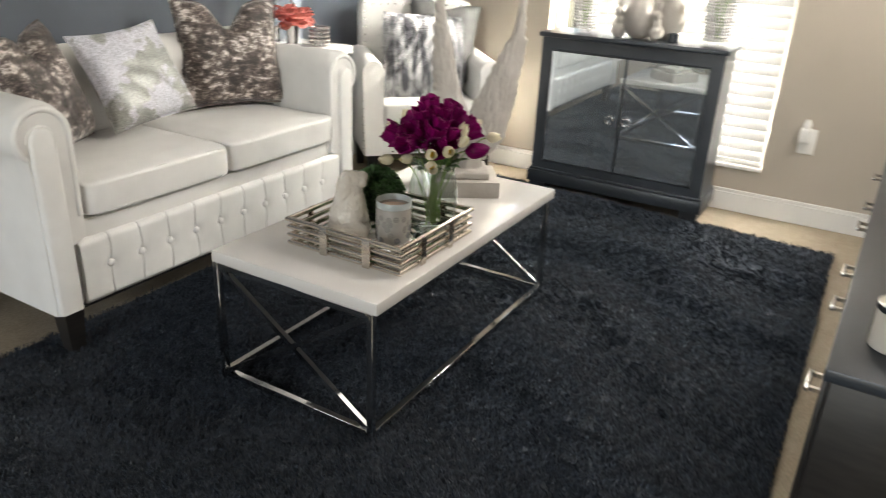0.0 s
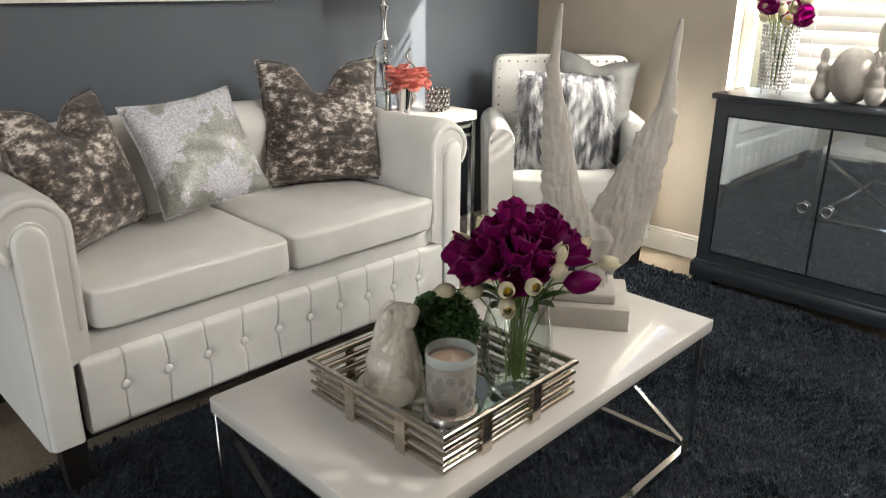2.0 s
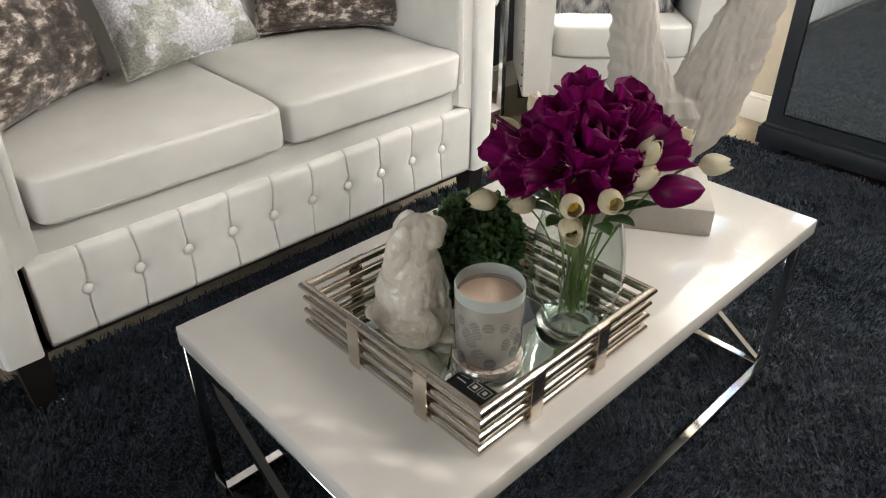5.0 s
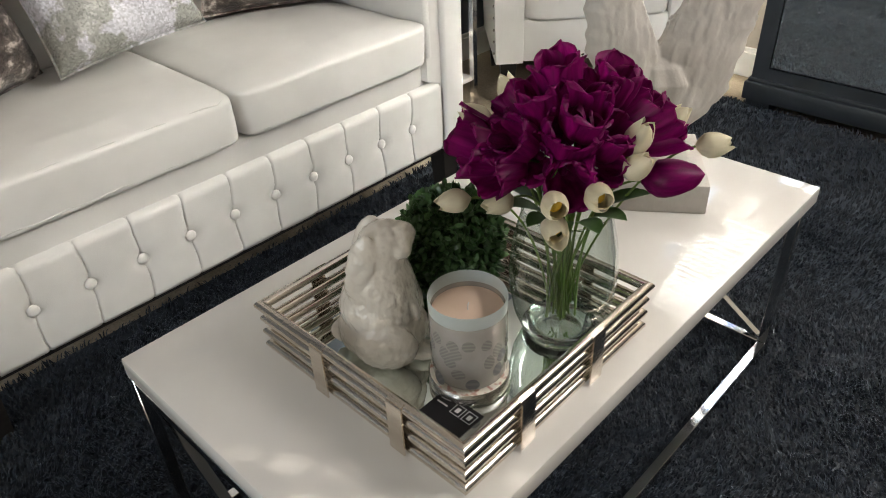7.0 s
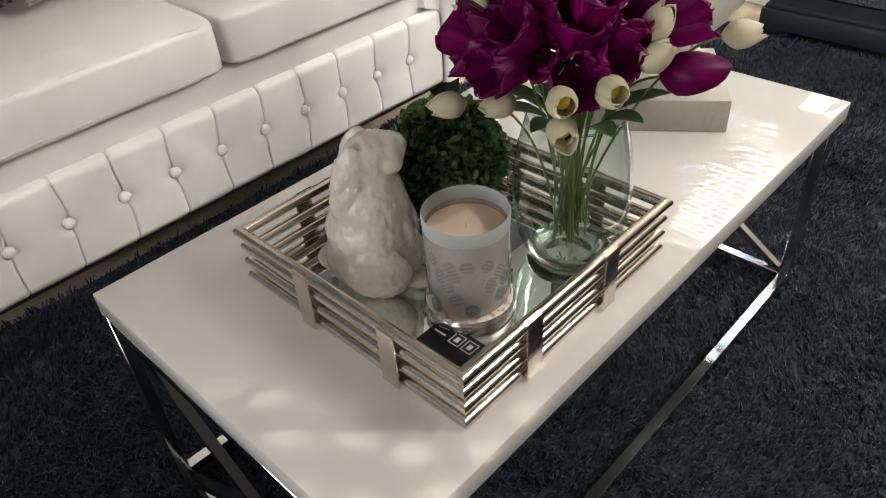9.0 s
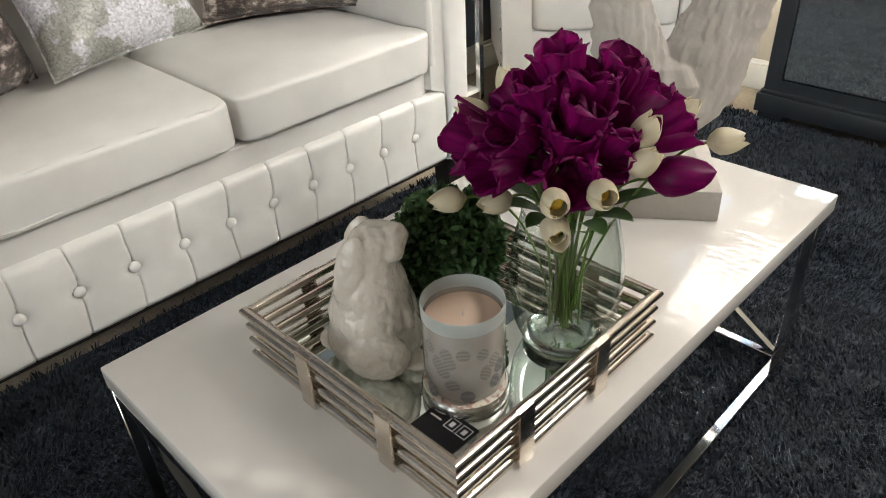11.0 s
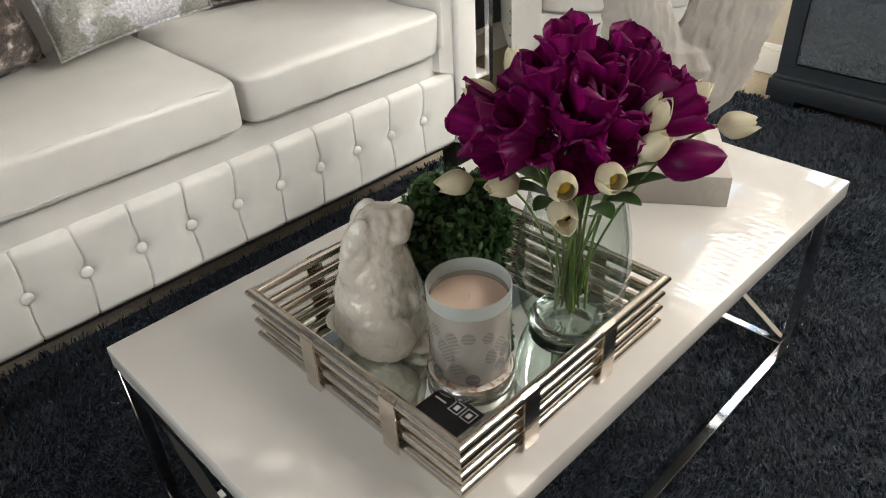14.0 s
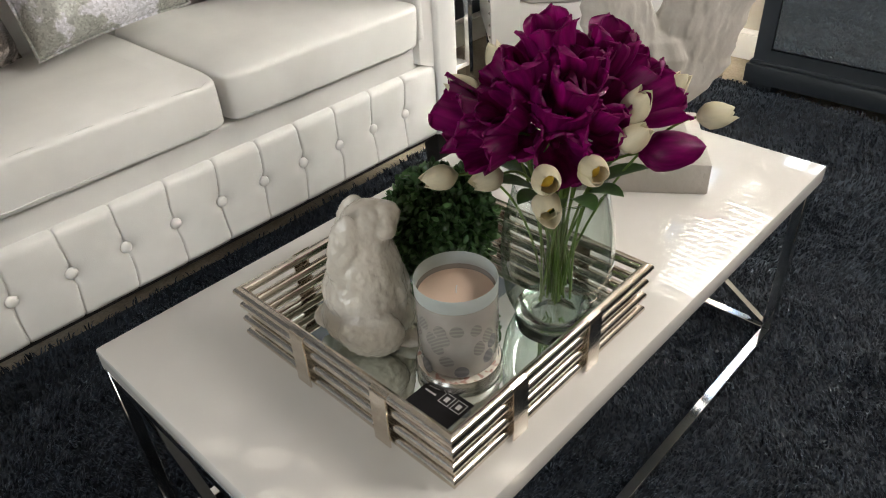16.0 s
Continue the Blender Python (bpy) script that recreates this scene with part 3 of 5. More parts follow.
def arm(side, push=0.0):
    """A rolled arm: the section swept from front to back, with shallow tufts along its top."""
    sec = [(0.603, 0.40)] + [(0.603, 0.40 + 0.05 * i) for i in range(1, 7)]
    for i in range(19):
        a = math.pi - i * math.pi * 1.28 / 18
        sec.append((0.694 + 0.091 * math.cos(a), 0.744 + 0.098 * math.sin(a)))
    sec += [(0.748, 0.62), (0.748, 0.50), (0.748, 0.34), (0.748, 0.165), (0.66, 0.165), (0.655, 0.38)]
    rings = []
    ny = 48
    for j in range(ny + 1):
        y = 0.782 + 0.753 * j / ny
        edge = 0.012 * max(0, 1 - j / 2.0) ** 2
        ring = []
        for x, z in sec:
            k = 1.0
            dx, dz = x - 0.694, z - 0.738
            if z > 0.64:
                for yb in (0.99, 1.13, 1.27, 1.41):
                    d2 = ((y - yb) / 0.035) ** 2 + ((dx - 0.035) / 0.03) ** 2
                    if dz > 0:
                        k -= 0.34 * math.exp(-d2)
                k -= 0.03 * (1 + noise.noise(Vector((x * 9, y * 8, z * 9)))) * 0.5
                x, z = 0.694 + dx * k, 0.738 + dz * k
            x += (0.694 - x) * edge * 4
            z -= edge * (1 if z > 0.7 else 0)
            ring.append((side * (x + push), y, z))
        rings.append(ring)
    a = part("arm", ring_mesh(rings), LEATHER, sofa, smooth=60)
    # arched facing panel with a welt round it
    out = []
    for i in range(17):
        t = math.pi - math.pi * i / 16
        out.append((0.702 + 0.040 * math.cos(t), 0.722 + 0.046 * math.sin(t)))
    out = [(0.662, 0.168)] + out + [(0.742, 0.168)]
    cx = 0.702
    rr = [[(side * (cx + push + (x - cx) * s), 0.782 - d, z if z < 0.2 else z - (1 - s) * 0.04) for x, z in out] for s, d in ((1, 0), (1, 0.008), (0.93, 0.015), (0.75, 0.018))]
    part("arm_facing", ring_mesh(rr), LEATHER, sofa, smooth=60)
    part("welt", tube([(side * (cx + push + (x - cx) * 1.04), 0.781, z + 0.002) for x, z in out[1:-1]], 0.0045, 8), LEATHER, sofa)
    roll = [(0.694 + 0.082 * math.cos(math.pi - i * math.pi * 1.25 / 20), 0.737 + 0.080 * math.sin(math.pi - i * math.pi * 1.25 / 20)) for i in range(21)]
    part("roll_edge", tube([(side * (0.616 + push), 0.786, 0.47)] + [(side * (x + push), 0.786, z) for x, z in roll], 0.011, 10), LEATHER, sofa, smooth=60)


arm(1)
arm(-1, 0.012)


def sofa_back():
    sec = [(1.33, 0.42), (1.32, 0.55), (1.315, 0.68), (1.30, 0.76)]
    for i in range(13):
        a = math.pi * 0.95 - i * math.pi * 1.0 / 12
        sec.append((1.40 + 0.105 * math.cos(a), 0.785 + 0.105 * math.sin(a)))
    sec += [(1.50, 0.70), (1.535, 0.40), (1.535, 0.165), (1.36, 0.165)]
    rings = []
    for i in range(61):
        x = -0.70 + 1.40 * i / 60
        ring = []
        for y, z in sec:
            k = 0
            for xb in (-0.48, -0.24, 0, 0.24, 0.48):
                k += math.exp(-(((x - xb) / 0.045) ** 2 + ((z - 0.70) / 0.05) ** 2))
            ring.append((x, y + (0.022 * k if y < 1.36 else 0), z + 0.004 * noise.noise(Vector((x * 6, y * 6, z * 6)))))
        rings.append(ring)
    return ring_mesh(rings)


part("backrest", sofa_back(), LEATHER, sofa, smooth=60)
for sx in (-1, 1):
    for y in (0.79, 1.47):
        part("leg", ring_mesh([[(sx * 0.70 + a * w, y + 0.03 + b * w, z) for a, b in ((1, 1), (-1, 1), (-1, -1), (1, -1))] for w, z in ((0.024, 0.008 if y < 0.86 else ZF), (0.034, 0.168))]), BLACK_WOOD, sofa, "black wooden sofa foot", smooth=0)


# ---- cushions ----
def pillow_mesh(w, h, d, dent=0.0, n=30, seed=0.0, wrinkle=0.006):
    """A filled square cushion in its own axes: x across, z up, y through; pointed corners, a chopped top."""
    bm = bmesh.new()
    sheets = []
    for side in (1, -1):
        rows = []
        for j in range(n + 1):
            row = []
            for i in range(n + 1):
                u, v = -1 + 2 * i / n, -1 + 2 * j / n
                pin = 0.10 * (1 - u * u) * abs(v) ** 4 * (1 if v > 0 else 0.5)
                pin2 = 0.08 * (1 - v * v) * abs(u) ** 4
                x = w / 2 * u * (1 - pin2)
                z = h / 2 * v * (1 - pin)
                full = ((1 - u ** 4) * (1 - v ** 4)) ** 0.55
                y = side * d / 2 * full * (1 + 0.25 * (-v) * 0.6)
                if dent:
                    g = math.exp(-(u / 0.28) ** 2) * max(0, (v + 0.1)) ** 1.5
                    z -= dent * g
                    y *= 1 - 0.35 * g
                y += side * wrinkle * full * noise.noise(Vector((u * 3 + seed, v * 3, side * 2.0))) * 2
                x += 0.006 * noise.noise(Vector((u * 2, v * 4, seed)))
                row.append(bm.verts.new((x, y, z)))
            rows.append(row)
        sheets.append(rows)
        for a, b in zip(rows, rows[1:]):
            for i in range(n):
                bm.faces.new((a[i], a[i + 1], b[i + 1], b[i]))
    bmesh.ops.remove_doubles(bm, verts=bm.verts[:], dist=0.0008)
    bmesh.ops.recalc_face_normals(bm, faces=bm.faces[:])
    return bm


def pillow(label, m, w, h, d, material, dent, seed, group="cushions on the sofa", welt=None):
    e = new("throw_pillow")
    e.empty_display_size = 0.05
    e.matrix_basis = m
    tagged(e, label, "pillow", group)
    part("cover", pillow_mesh(w, h, d, dent, seed=seed), material, e, world=False, smooth=80)
    if welt:
        pts = []
        n = 40
        for k in range(4 * n):
            s, t = divmod(k, n)
            a = -1 + 2 * t / n
            u, v = ((a, -1), (1, a), (-a, 1), (-1, -a))[s]
            pin = 0.10 * (1 - u * u) * abs(v) ** 4 * (1 if v > 0 else 0.5)
            pin2 = 0.08 * (1 - v * v) * abs(u) ** 4
            z = h / 2 * v * (1 - pin) - (dent * math.exp(-(u / 0.28) ** 2) * max(0, v + 0.1) ** 1.5 if dent else 0)
            pts.append((w / 2 * u * (1 - pin2), 0, z))
        part("edge_welt", tube(pts, 0.004, 6, loop=True), welt, e, world=False)
    return e


pillow("taupe crushed velvet cushion slumped against the sofa arm", pose(-0.46, 1.17, 0.785, -18, 0, 34), 0.44, 0.43, 0.15, VELVET, 0.09, 1.0, welt=VELVET)
pillow("white and silver flip-sequin cushion leaning on the backrest", pose(-0.075, 1.175, 0.787, -29, -5, 0), 0.38, 0.375, 0.12, SEQUIN, 0.0, 5.0, welt=SEQUIN)
pillow("taupe crushed velvet cushion with a chopped top", pose(0.455, 1.22, 0.812, -14, 0, -29), 0.45, 0.46, 0.15, VELVET, 0.10, 9.0, welt=VELVET)

# ---- armchair in the corner ----
chair = thing("armchair", "white leather armchair with silver nailhead trim and dark feet", "armchair", 1.832, 1.113, ZF, -43.8)


def chair_side(s):
    sec = [(0.272, 0.18), (0.272, 0.62)]
    for i in range(13):
        a = math.pi - math.pi * i / 12
        sec.append((0.332 + 0.062 * math.cos(a), 0.652 + 0.062 * math.sin(a)))
    sec += [(0.389, 0.45), (0.382, 0.18)]
    rings = []
    for j in range(25):
        t = j / 24
        y = -0.365 + 0.47 * t
        drop = -0.012 * math.cos(t * math.pi)
        e = 0.010 if j in (0,) else 0
        rings.append([(s * (x + (0.332 - x) * e * 6), y, z + (drop if z > 0.5 else 0)) for x, z in sec])
    return ring_mesh(rings)


for s in (1, -1):
    a = part("arm", chair_side(s), LEATHER, chair, world=False, smooth=60)
    for i in range(9):
        part("nailhead", ball(s * 0.387, -0.35, 0.22 + 0.045 * i, 0.004, 0.006, 0.006, 1), NAIL, a, world=False)
part("seat_base", box(-0.277, 0.277, -0.355, 0.12, 0.18, 0.345, 0.012), LEATHER, chair, world=False)
part("seat_cushion", soft_box(-0.275, 0.275, -0.375, 0.10, 0.335, 0.475, 0.2, 0.025, 48, 20), LEATHER, chair, world=False)
part("backrest", join(soft_box(-0.335, 0.335, 0.055, 0.175, 0.18, 0.985, 0.12, 0, 56, 24)), LEATHER, chair, world=False)
for i in range(15):
    part("nailhead", ball(-0.308 + 0.044 * i, 0.057, 0.958, 0.006, 0.004, 0.006, 1), NAIL, chair, world=False)
for s in (1, -1):
    for i in range(6):
        part("nailhead", ball(s * 0.310, 0.056, 0.92 - 0.044 * i, 0.006, 0.004, 0.006, 1), NAIL, chair, world=False)
for i in range(11):
    part("nailhead", ball(-0.22 + 0.044 * i, -0.357, 0.20, 0.006, 0.004, 0.006, 1), NAIL, chair, world=False)
for s in (1, -1):
    for y in (-0.32, 0.12):
        part("leg", ring_mesh([[(s * 0.330 + a * w, y + b * w, z) for a, b in ((1, 1), (-1, 1), (-1, -1), (1, -1))] for w, z in ((0.020, 0.0), (0.032, 0.182))]), BLACK_WOOD, chair, "dark wooden tapered foot", world=False, smooth=0)

pillow("charcoal satin cushion tucked behind the fur one", chair.matrix_basis @ pose(0.13, -0.035, 0.775, -14, 10, 0), 0.44, 0.46, 0.13, GREY_CLOTH, 0.03, 21.0, "cushions on the armchair")
fur = pillow("silver grey long-fur cushion on the armchair seat", chair.matrix_basis @ pose(-0.01, -0.14, 0.70, -16, 3, 0), 0.46, 0.46, 0.13, FUR, 0.0, 33.0, "cushions on the armchair")


def fur_strands(count, w, h, d):
    rng = random.Random(8)
    v, f = [], []
    for _ in range(count):
        u, t = rng.uniform(-1, 1), rng.uniform(-1, 1)
        full = ((1 - u ** 4) * (1 - t ** 4)) ** 0.55
        x, z, y = w / 2 * u * 0.98, h / 2 * t * 0.98, -d / 2 * full * (1 - 0.15 * t)
        a = rng.gauss(-1.57, 0.45)
        L = rng.uniform(0.03, 0.055)
        ex, ez = math.cos(a) * L, math.sin(a) * L
        b = len(v)
        k = 0.0016
        v += [(x - k, y, z), (x + k, y, z), (x + ex * .6 + k, y - 0.012, z + ez * .5), (x + ex * .6 - k, y - 0.012, z + ez * .5), (x + ex, y - 0.010 * rng.random(), z + ez)]
        f += [(b, b + 1, b + 2, b + 3), (b + 3, b + 2, b + 4)]
    me = bpy.data.meshes.new("fur")
    me.from_pydata(v, [], f)
    me.materials.append(FUR_HAIR)
    ob = new("fur", me)
    ob.parent = fur
    return tagged(ob, "long silver fur", kind="stuff")


fur_strands(15000, 0.46, 0.46, 0.13)

# ---- coffee table ----
TX0, TX1, TY0, TY1, TZ = -0.55, 0.611, -0.30, 0.296, 0.45
table = thing("coffee_table", "white lacquered coffee table on a chrome cross-braced frame", "coffee table", 0.034, 0, 0.02)
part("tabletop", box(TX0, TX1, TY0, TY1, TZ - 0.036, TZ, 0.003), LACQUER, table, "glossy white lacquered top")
LX0, LX1, LY0, LY1 = TX0 + 0.010, TX1 - 0.012, TY0 + 0.024, TY1 - 0.010
T = 0.010
ZB, ZT = 0.034, TZ - 0.036
for x in (LX0, LX1):
    for y in (LY0, LY1):
        part("leg", box(x - T, x + T, y - T, y + T, 0.004, ZT, 0.0015, 1), CHROME, table)
    part("end_rail", box(x - T, x + T, LY0 + T, LY1 - T, ZB - T, ZB + T, 0.0015, 1), CHROME, table)
    part("top_rail", box(x - T, x + T, LY0 + T, LY1 - T, ZT - 2 * T, ZT, 0.0015, 1), CHROME, table)
    for a, b in ((LY0, LY1), (LY1, LY0)):
        off = 0.004 if a < b else -0.004
        part("cross_brace", tube([(x + off, a, ZB), (x + off, b, ZT - T)], 0.0075, square=True), CHROME, table, smooth=0)
for y in (LY0, LY1):
    part("side_rail", box(LX0 + T, LX1 - T, y - T, y + T, ZB - T, ZB + T, 0.0015, 1), CHROME, table)
    part("top_rail", box(LX0 + T, LX1 - T, y - T, y + T, ZT - 2 * T, ZT, 0.0015, 1), CHROME, table)

# ---- mirrored tray ----
AX0, AX1, AY0, AY1 = -0.380, 0.012, -0.254, 0.138
tray = thing("serving_tray", "warm silver rail tray with a mirrored base on the coffee table", "tray", (AX0 + AX1) / 2, (AY0 + AY1) / 2, TZ)
R = 0.0078


def mitred_rail(k, side):
    """One bar of a square loop, cut at 45 degrees where it meets its neighbours."""
    z = TZ + R + 0.001 + k * 0.0245
    cx, cy, h = (AX0 + AX1) / 2, (AY0 + AY1) / 2, (AX1 - AX0) / 2 + 0.0035 * (k == 3)
    rings = []
    for end in (-1, 1):
        ring = []
        for i in range(16):
            a = 2 * math.pi * i / 16
            o = R * math.cos(a)
            ring.append((end * (h + o), -(h + o), z + R * math.sin(a)))
        rings.append(ring)
    bm = ring_mesh(rings)
    bmesh.ops.transform(bm, matrix=pose(cx, cy, 0, 0, 0, 90 * side), verts=bm.verts)
    return bm


for k in range(4):
    for side in range(4):
        part("rail", mitred_rail(k, side), NICKEL, tray)
part("base_board", box(AX0 + 0.004, AX1 - 0.004, AY0 + 0.004, AY1 - 0.004, TZ + 0.002, TZ + 0.012), BLACK_PAINT, tray)
part("mirror_base", box(AX0 + 0.006, AX1 - 0.006, AY0 + 0.006, AY1 - 0.006, TZ + 0.0122, TZ + 0.016), MIRROR, tray, "mirror glass tray base", smooth=0)
TOPZ = TZ + R + 0.001 + 3 * 0.0245


def strap(x, y, along_x, out):
    w = 0.0135
    prof = [(R * 0.55, TOPZ + R * 0.9), (R + 0.001, TOPZ + R * 0.55), (R + 0.0028, TOPZ), (R + 0.0030, TZ + 0.002)]
    th = 0.0022
    rings = []
    for i, (o, z) in enumerate(prof):
        row = []
        a = prof[max(i - 1, 0)]
        b = prof[min(i + 1, len(prof) - 1)]
        t = Vector((b[0] - a[0], b[1] - a[1])).normalized()
        nrm = Vector((-t.y, t.x))
        for s, d in ((-w, 0), (w, 0), (w, th), (-w, th)):
            oo, zz = o + nrm.x * d, z + nrm.y * d
            row.append((x + s, y + out * oo, zz) if along_x else (x + out * oo, y + s, zz))
        rings.append(row)
    part("strap", ring_mesh(rings), NICKEL, tray, "flat polished metal strap", smooth=30)


for f in (0.27, 0.66):
    x = AX0 + (AX1 - AX0) * f
    y = AY0 + (AY1 - AY0) * f
    strap(x, AY0, True, -1)
    strap(x, AY1, True, 1)
    strap(AX0, y, False, -1)
    strap(AX1, y, False, 1)

# paper label on the mirror in the tray's corner: black, with pale unreadable print
MZ = TZ + 0.016
label = thing("tray_label", "black paper label with pale print stuck on the mirror", "label", -0.318, -0.166, MZ)
part("paper", box(-0.033, 0.032, -0.036, 0.036, 0.0004, 0.0012), BLACK, label, world=False, smooth=0)
for dy in (-0.024, -0.004):
    fx = [box(0.008, 0.026, dy - 0.008, dy - 0.0072, 0.0012, 0.0016), box(0.008, 0.026, dy + 0.0072, dy + 0.008, 0.0012, 0.0016),
          box(0.008, 0.0088, dy - 0.0072, dy + 0.0072, 0.0012, 0.0016), box(0.0252, 0.026, dy - 0.0072, dy + 0.0072, 0.0012, 0.0016), box(0.013, 0.021, dy - 0.003, dy + 0.003, 0.0012, 0.0016)]
    part("printed_icon", join(*fx), WHITE_INK, label, world=False, smooth=0)
part("printed_bar", box(0.012, 0.0145, 0.012, 0.030, 0.0012, 0.0016), WHITE_INK, label, world=False, smooth=0)

# ---- candle on its upturned lid ----
CX, CY = -0.243, -0.139
candle = thing("jar_candle", "peach candle in pale printed glass standing on its metal lid", "candle", CX, CY, MZ)
part("lid", lathe([(0.0545, 0), (0.0572, 0.003), (0.0572, 0.016), (0.0550, 0.019), (0.0512, 0.019)], seg=48), STEEL, candle, "brushed silver lid used as a base", world=False)
deco = part("floral_band", lathe([(0.0550, 0.0192), (0.0540, 0.0202), (0.0507, 0.0202)], seg=48), grain("floral_print", (0.75, 0.70, 0.62), (0.50, 0.30, 0.25), 90, (0.4, 0.5), contrast=(0.55, 0.62), detail=1), candle, world=False)
jar = part("jar", lathe([(0.0327, 0.021), (0.0469, 0.022), (0.0507, 0.027), (0.0518, 0.06), (0.0521, 0.130), (0.0495, 0.1315), (0.0486, 0.116)], seg=48), CANDLE_GLASS, candle, "frosted glass jar printed with grey eggs", world=False)


def egg_patch(turn, z, w, h):
    """One printed oval lying on the jar's wall."""
    bm = bmesh.new()
    rows = []
    for k in (1.0, 0.5):
        rows.append([])
        for i in range(18):
            a = 2 * math.pi * i / 18
            u, v = k * w * math.cos(a) * (1 - 0.16 * math.sin(a)), k * h * math.sin(a)
            rows[-1].append(bm.verts.new((0.0525 * math.cos(turn + u / 0.0525), 0.0525 * math.sin(turn + u / 0.0525), z + v)))
    for i in range(18):
        bm.faces.new((rows[0][i], rows[0][(i + 1) % 18], rows[1][(i + 1) % 18], rows[1][i]))
    bm.faces.new(rows[1])
    return bm


RE = random.Random(5)
for row in range(5):
    for k in range(13):
        if RE.random() < (0.78 if row < 4 else 0.6):
            part("printed_egg", egg_patch(2 * math.pi * (k + 0.5 * (row % 2) + RE.uniform(-0.2, 0.2)) / 13, 0.037 + 0.0165 * row + RE.uniform(-0.004, 0.004), RE.uniform(0.0075, 0.0105), RE.uniform(0.0085, 0.0120)),
                 EGG_INKS[1] if row > 2 else RE.choice(EGG_INKS), jar, world=False)
part("rim", ring_mesh([[(r * math.cos(2 * math.pi * i / 48), r * math.sin(2 * math.pi * i / 48), z) for i in range(48)] for r, z in ((0.0521, 0.1295), (0.0525, 0.146), (0.0514, 0.1485), (0.0501, 0.146), (0.0490, 0.120))], cap=False), RIM_GLASS, candle, "pale blue glass rim", world=False)
part("wax", lathe([(0.0470, 0.112), (0.0484, 0.1235), (0.0436, 0.1225), (0.0196, 0.1218), (0.0044, 0.1216)], seg=40), WAX, candle, "smooth peach wax", world=False)
part("wick", tube([(0, 0, 0.121), (0.001, 0.001, 0.128), (0.004, 0.002, 0.130)], 0.0008, 6), WHITE_INK, candle, world=False)

# ---- ceramic rabbit: one plain glazed mesh ----
def figure(name, blobs, material, m, label, category, voxel, smooth_it, tex=0.0):
    """Rounded masses fused into one skin."""
    bm = join(*[ball(*b[:3], *b[3:6], sub=3) if len(b) == 6 else turned(*b) for b in blobs])
    me = finish(bm, name, material)
    ob = new(name, me)
    ob.matrix_basis = m
    r = ob.modifiers.new("fuse", "REMESH")
    r.mode, r.voxel_size, r.use_smooth_shade = "VOXEL", voxel, True
    s = ob.modifiers.new("soften", "SMOOTH")
    s.factor, s.iterations = 0.6, smooth_it
    if tex:
        t = bpy.data.textures.new(name + "_fur", "CLOUDS")
        t.noise_scale, t.noise_depth = 0.009, 3
        d = ob.modifiers.new("fur", "DISPLACE")
        d.texture, d.strength, d.mid_level = t, tex, 0.5
    return tagged(ob, label, category)


def turned(x, y, z, rx, ry, rz, ax, ay, az):
    bm = ball(0, 0, 0, rx, ry, rz, sub=3)
    bmesh.ops.transform(bm, matrix=pose(x, y, z, ax, ay, az), verts=bm.verts)
    return bm


# x: the way the rabbit faces, z: up, from its feet
RABBIT = [(-0.004, 0, 0.095, 0.052, 0.051, 0.088), (0.000, 0, 0.160, 0.036, 0.035, 0.050), (-0.006, 0, 0.040, 0.066, 0.062, 0.048), (-0.008, 0, 0.080, 0.058, 0.056, 0.052), (-0.004, 0, 0.118, 0.046, 0.045, 0.046), (-0.002, 0, 0.150, 0.036, 0.036, 0.042),
          (0.006, 0, 0.186, 0.036, 0.031, 0.030, 0, -20, 0), (0.030, 0, 0.196, 0.021, 0.021, 0.019), (0.031, 0.013, 0.184, 0.016, 0.015, 0.016), (0.031, -0.013, 0.184, 0.016, 0.015, 0.016),
          (-0.022, 0.031, 0.168, 0.020, 0.008, 0.046, 10, 14, 10), (-0.022, -0.031, 0.168, 0.020, 0.008, 0.046, -10, 14, -10), (-0.030, 0.034, 0.140, 0.017, 0.008, 0.026, 8, 10, 10), (-0.030, -0.034, 0.140, 0.017, 0.008, 0.026, -8, 10, -10),
          (0.050, 0.024, 0.012, 0.034, 0.017, 0.013), (0.050, -0.024, 0.012, 0.034, 0.017, 0.013),
          (0.036, 0.017, 0.092, 0.014, 0.011, 0.036, 0, -18, 0), (0.036, -0.017, 0.092, 0.014, 0.011, 0.036, 0, -18, 0),
          (0.004, 0.048, 0.040, 0.046, 0.020, 0.040), (0.004, -0.048, 0.040, 0.046, 0.020, 0.040), (-0.066, 0, 0.030, 0.018, 0.018, 0.018)]
figure("rabbit_figurine", RABBIT, CERAMIC, pose(-0.270, -0.004, MZ - 0.001, 0, 0, -50), "glossy off-white ceramic rabbit figurine sitting on the tray", "figurine", 0.0020, 9, 0.0038)

# ---- boxwood ball ----
BXC = Vector((-0.118, 0.012, MZ + 0.099))
boxwood = thing("boxwood_ball", "clipped green artificial boxwood ball on the tray", "plant", BXC.x, BXC.y, MZ)
part("core", ball(*BXC, 0.064, 0.064, 0.066, 3), BOXWOOD, boxwood, "dark inner ball")


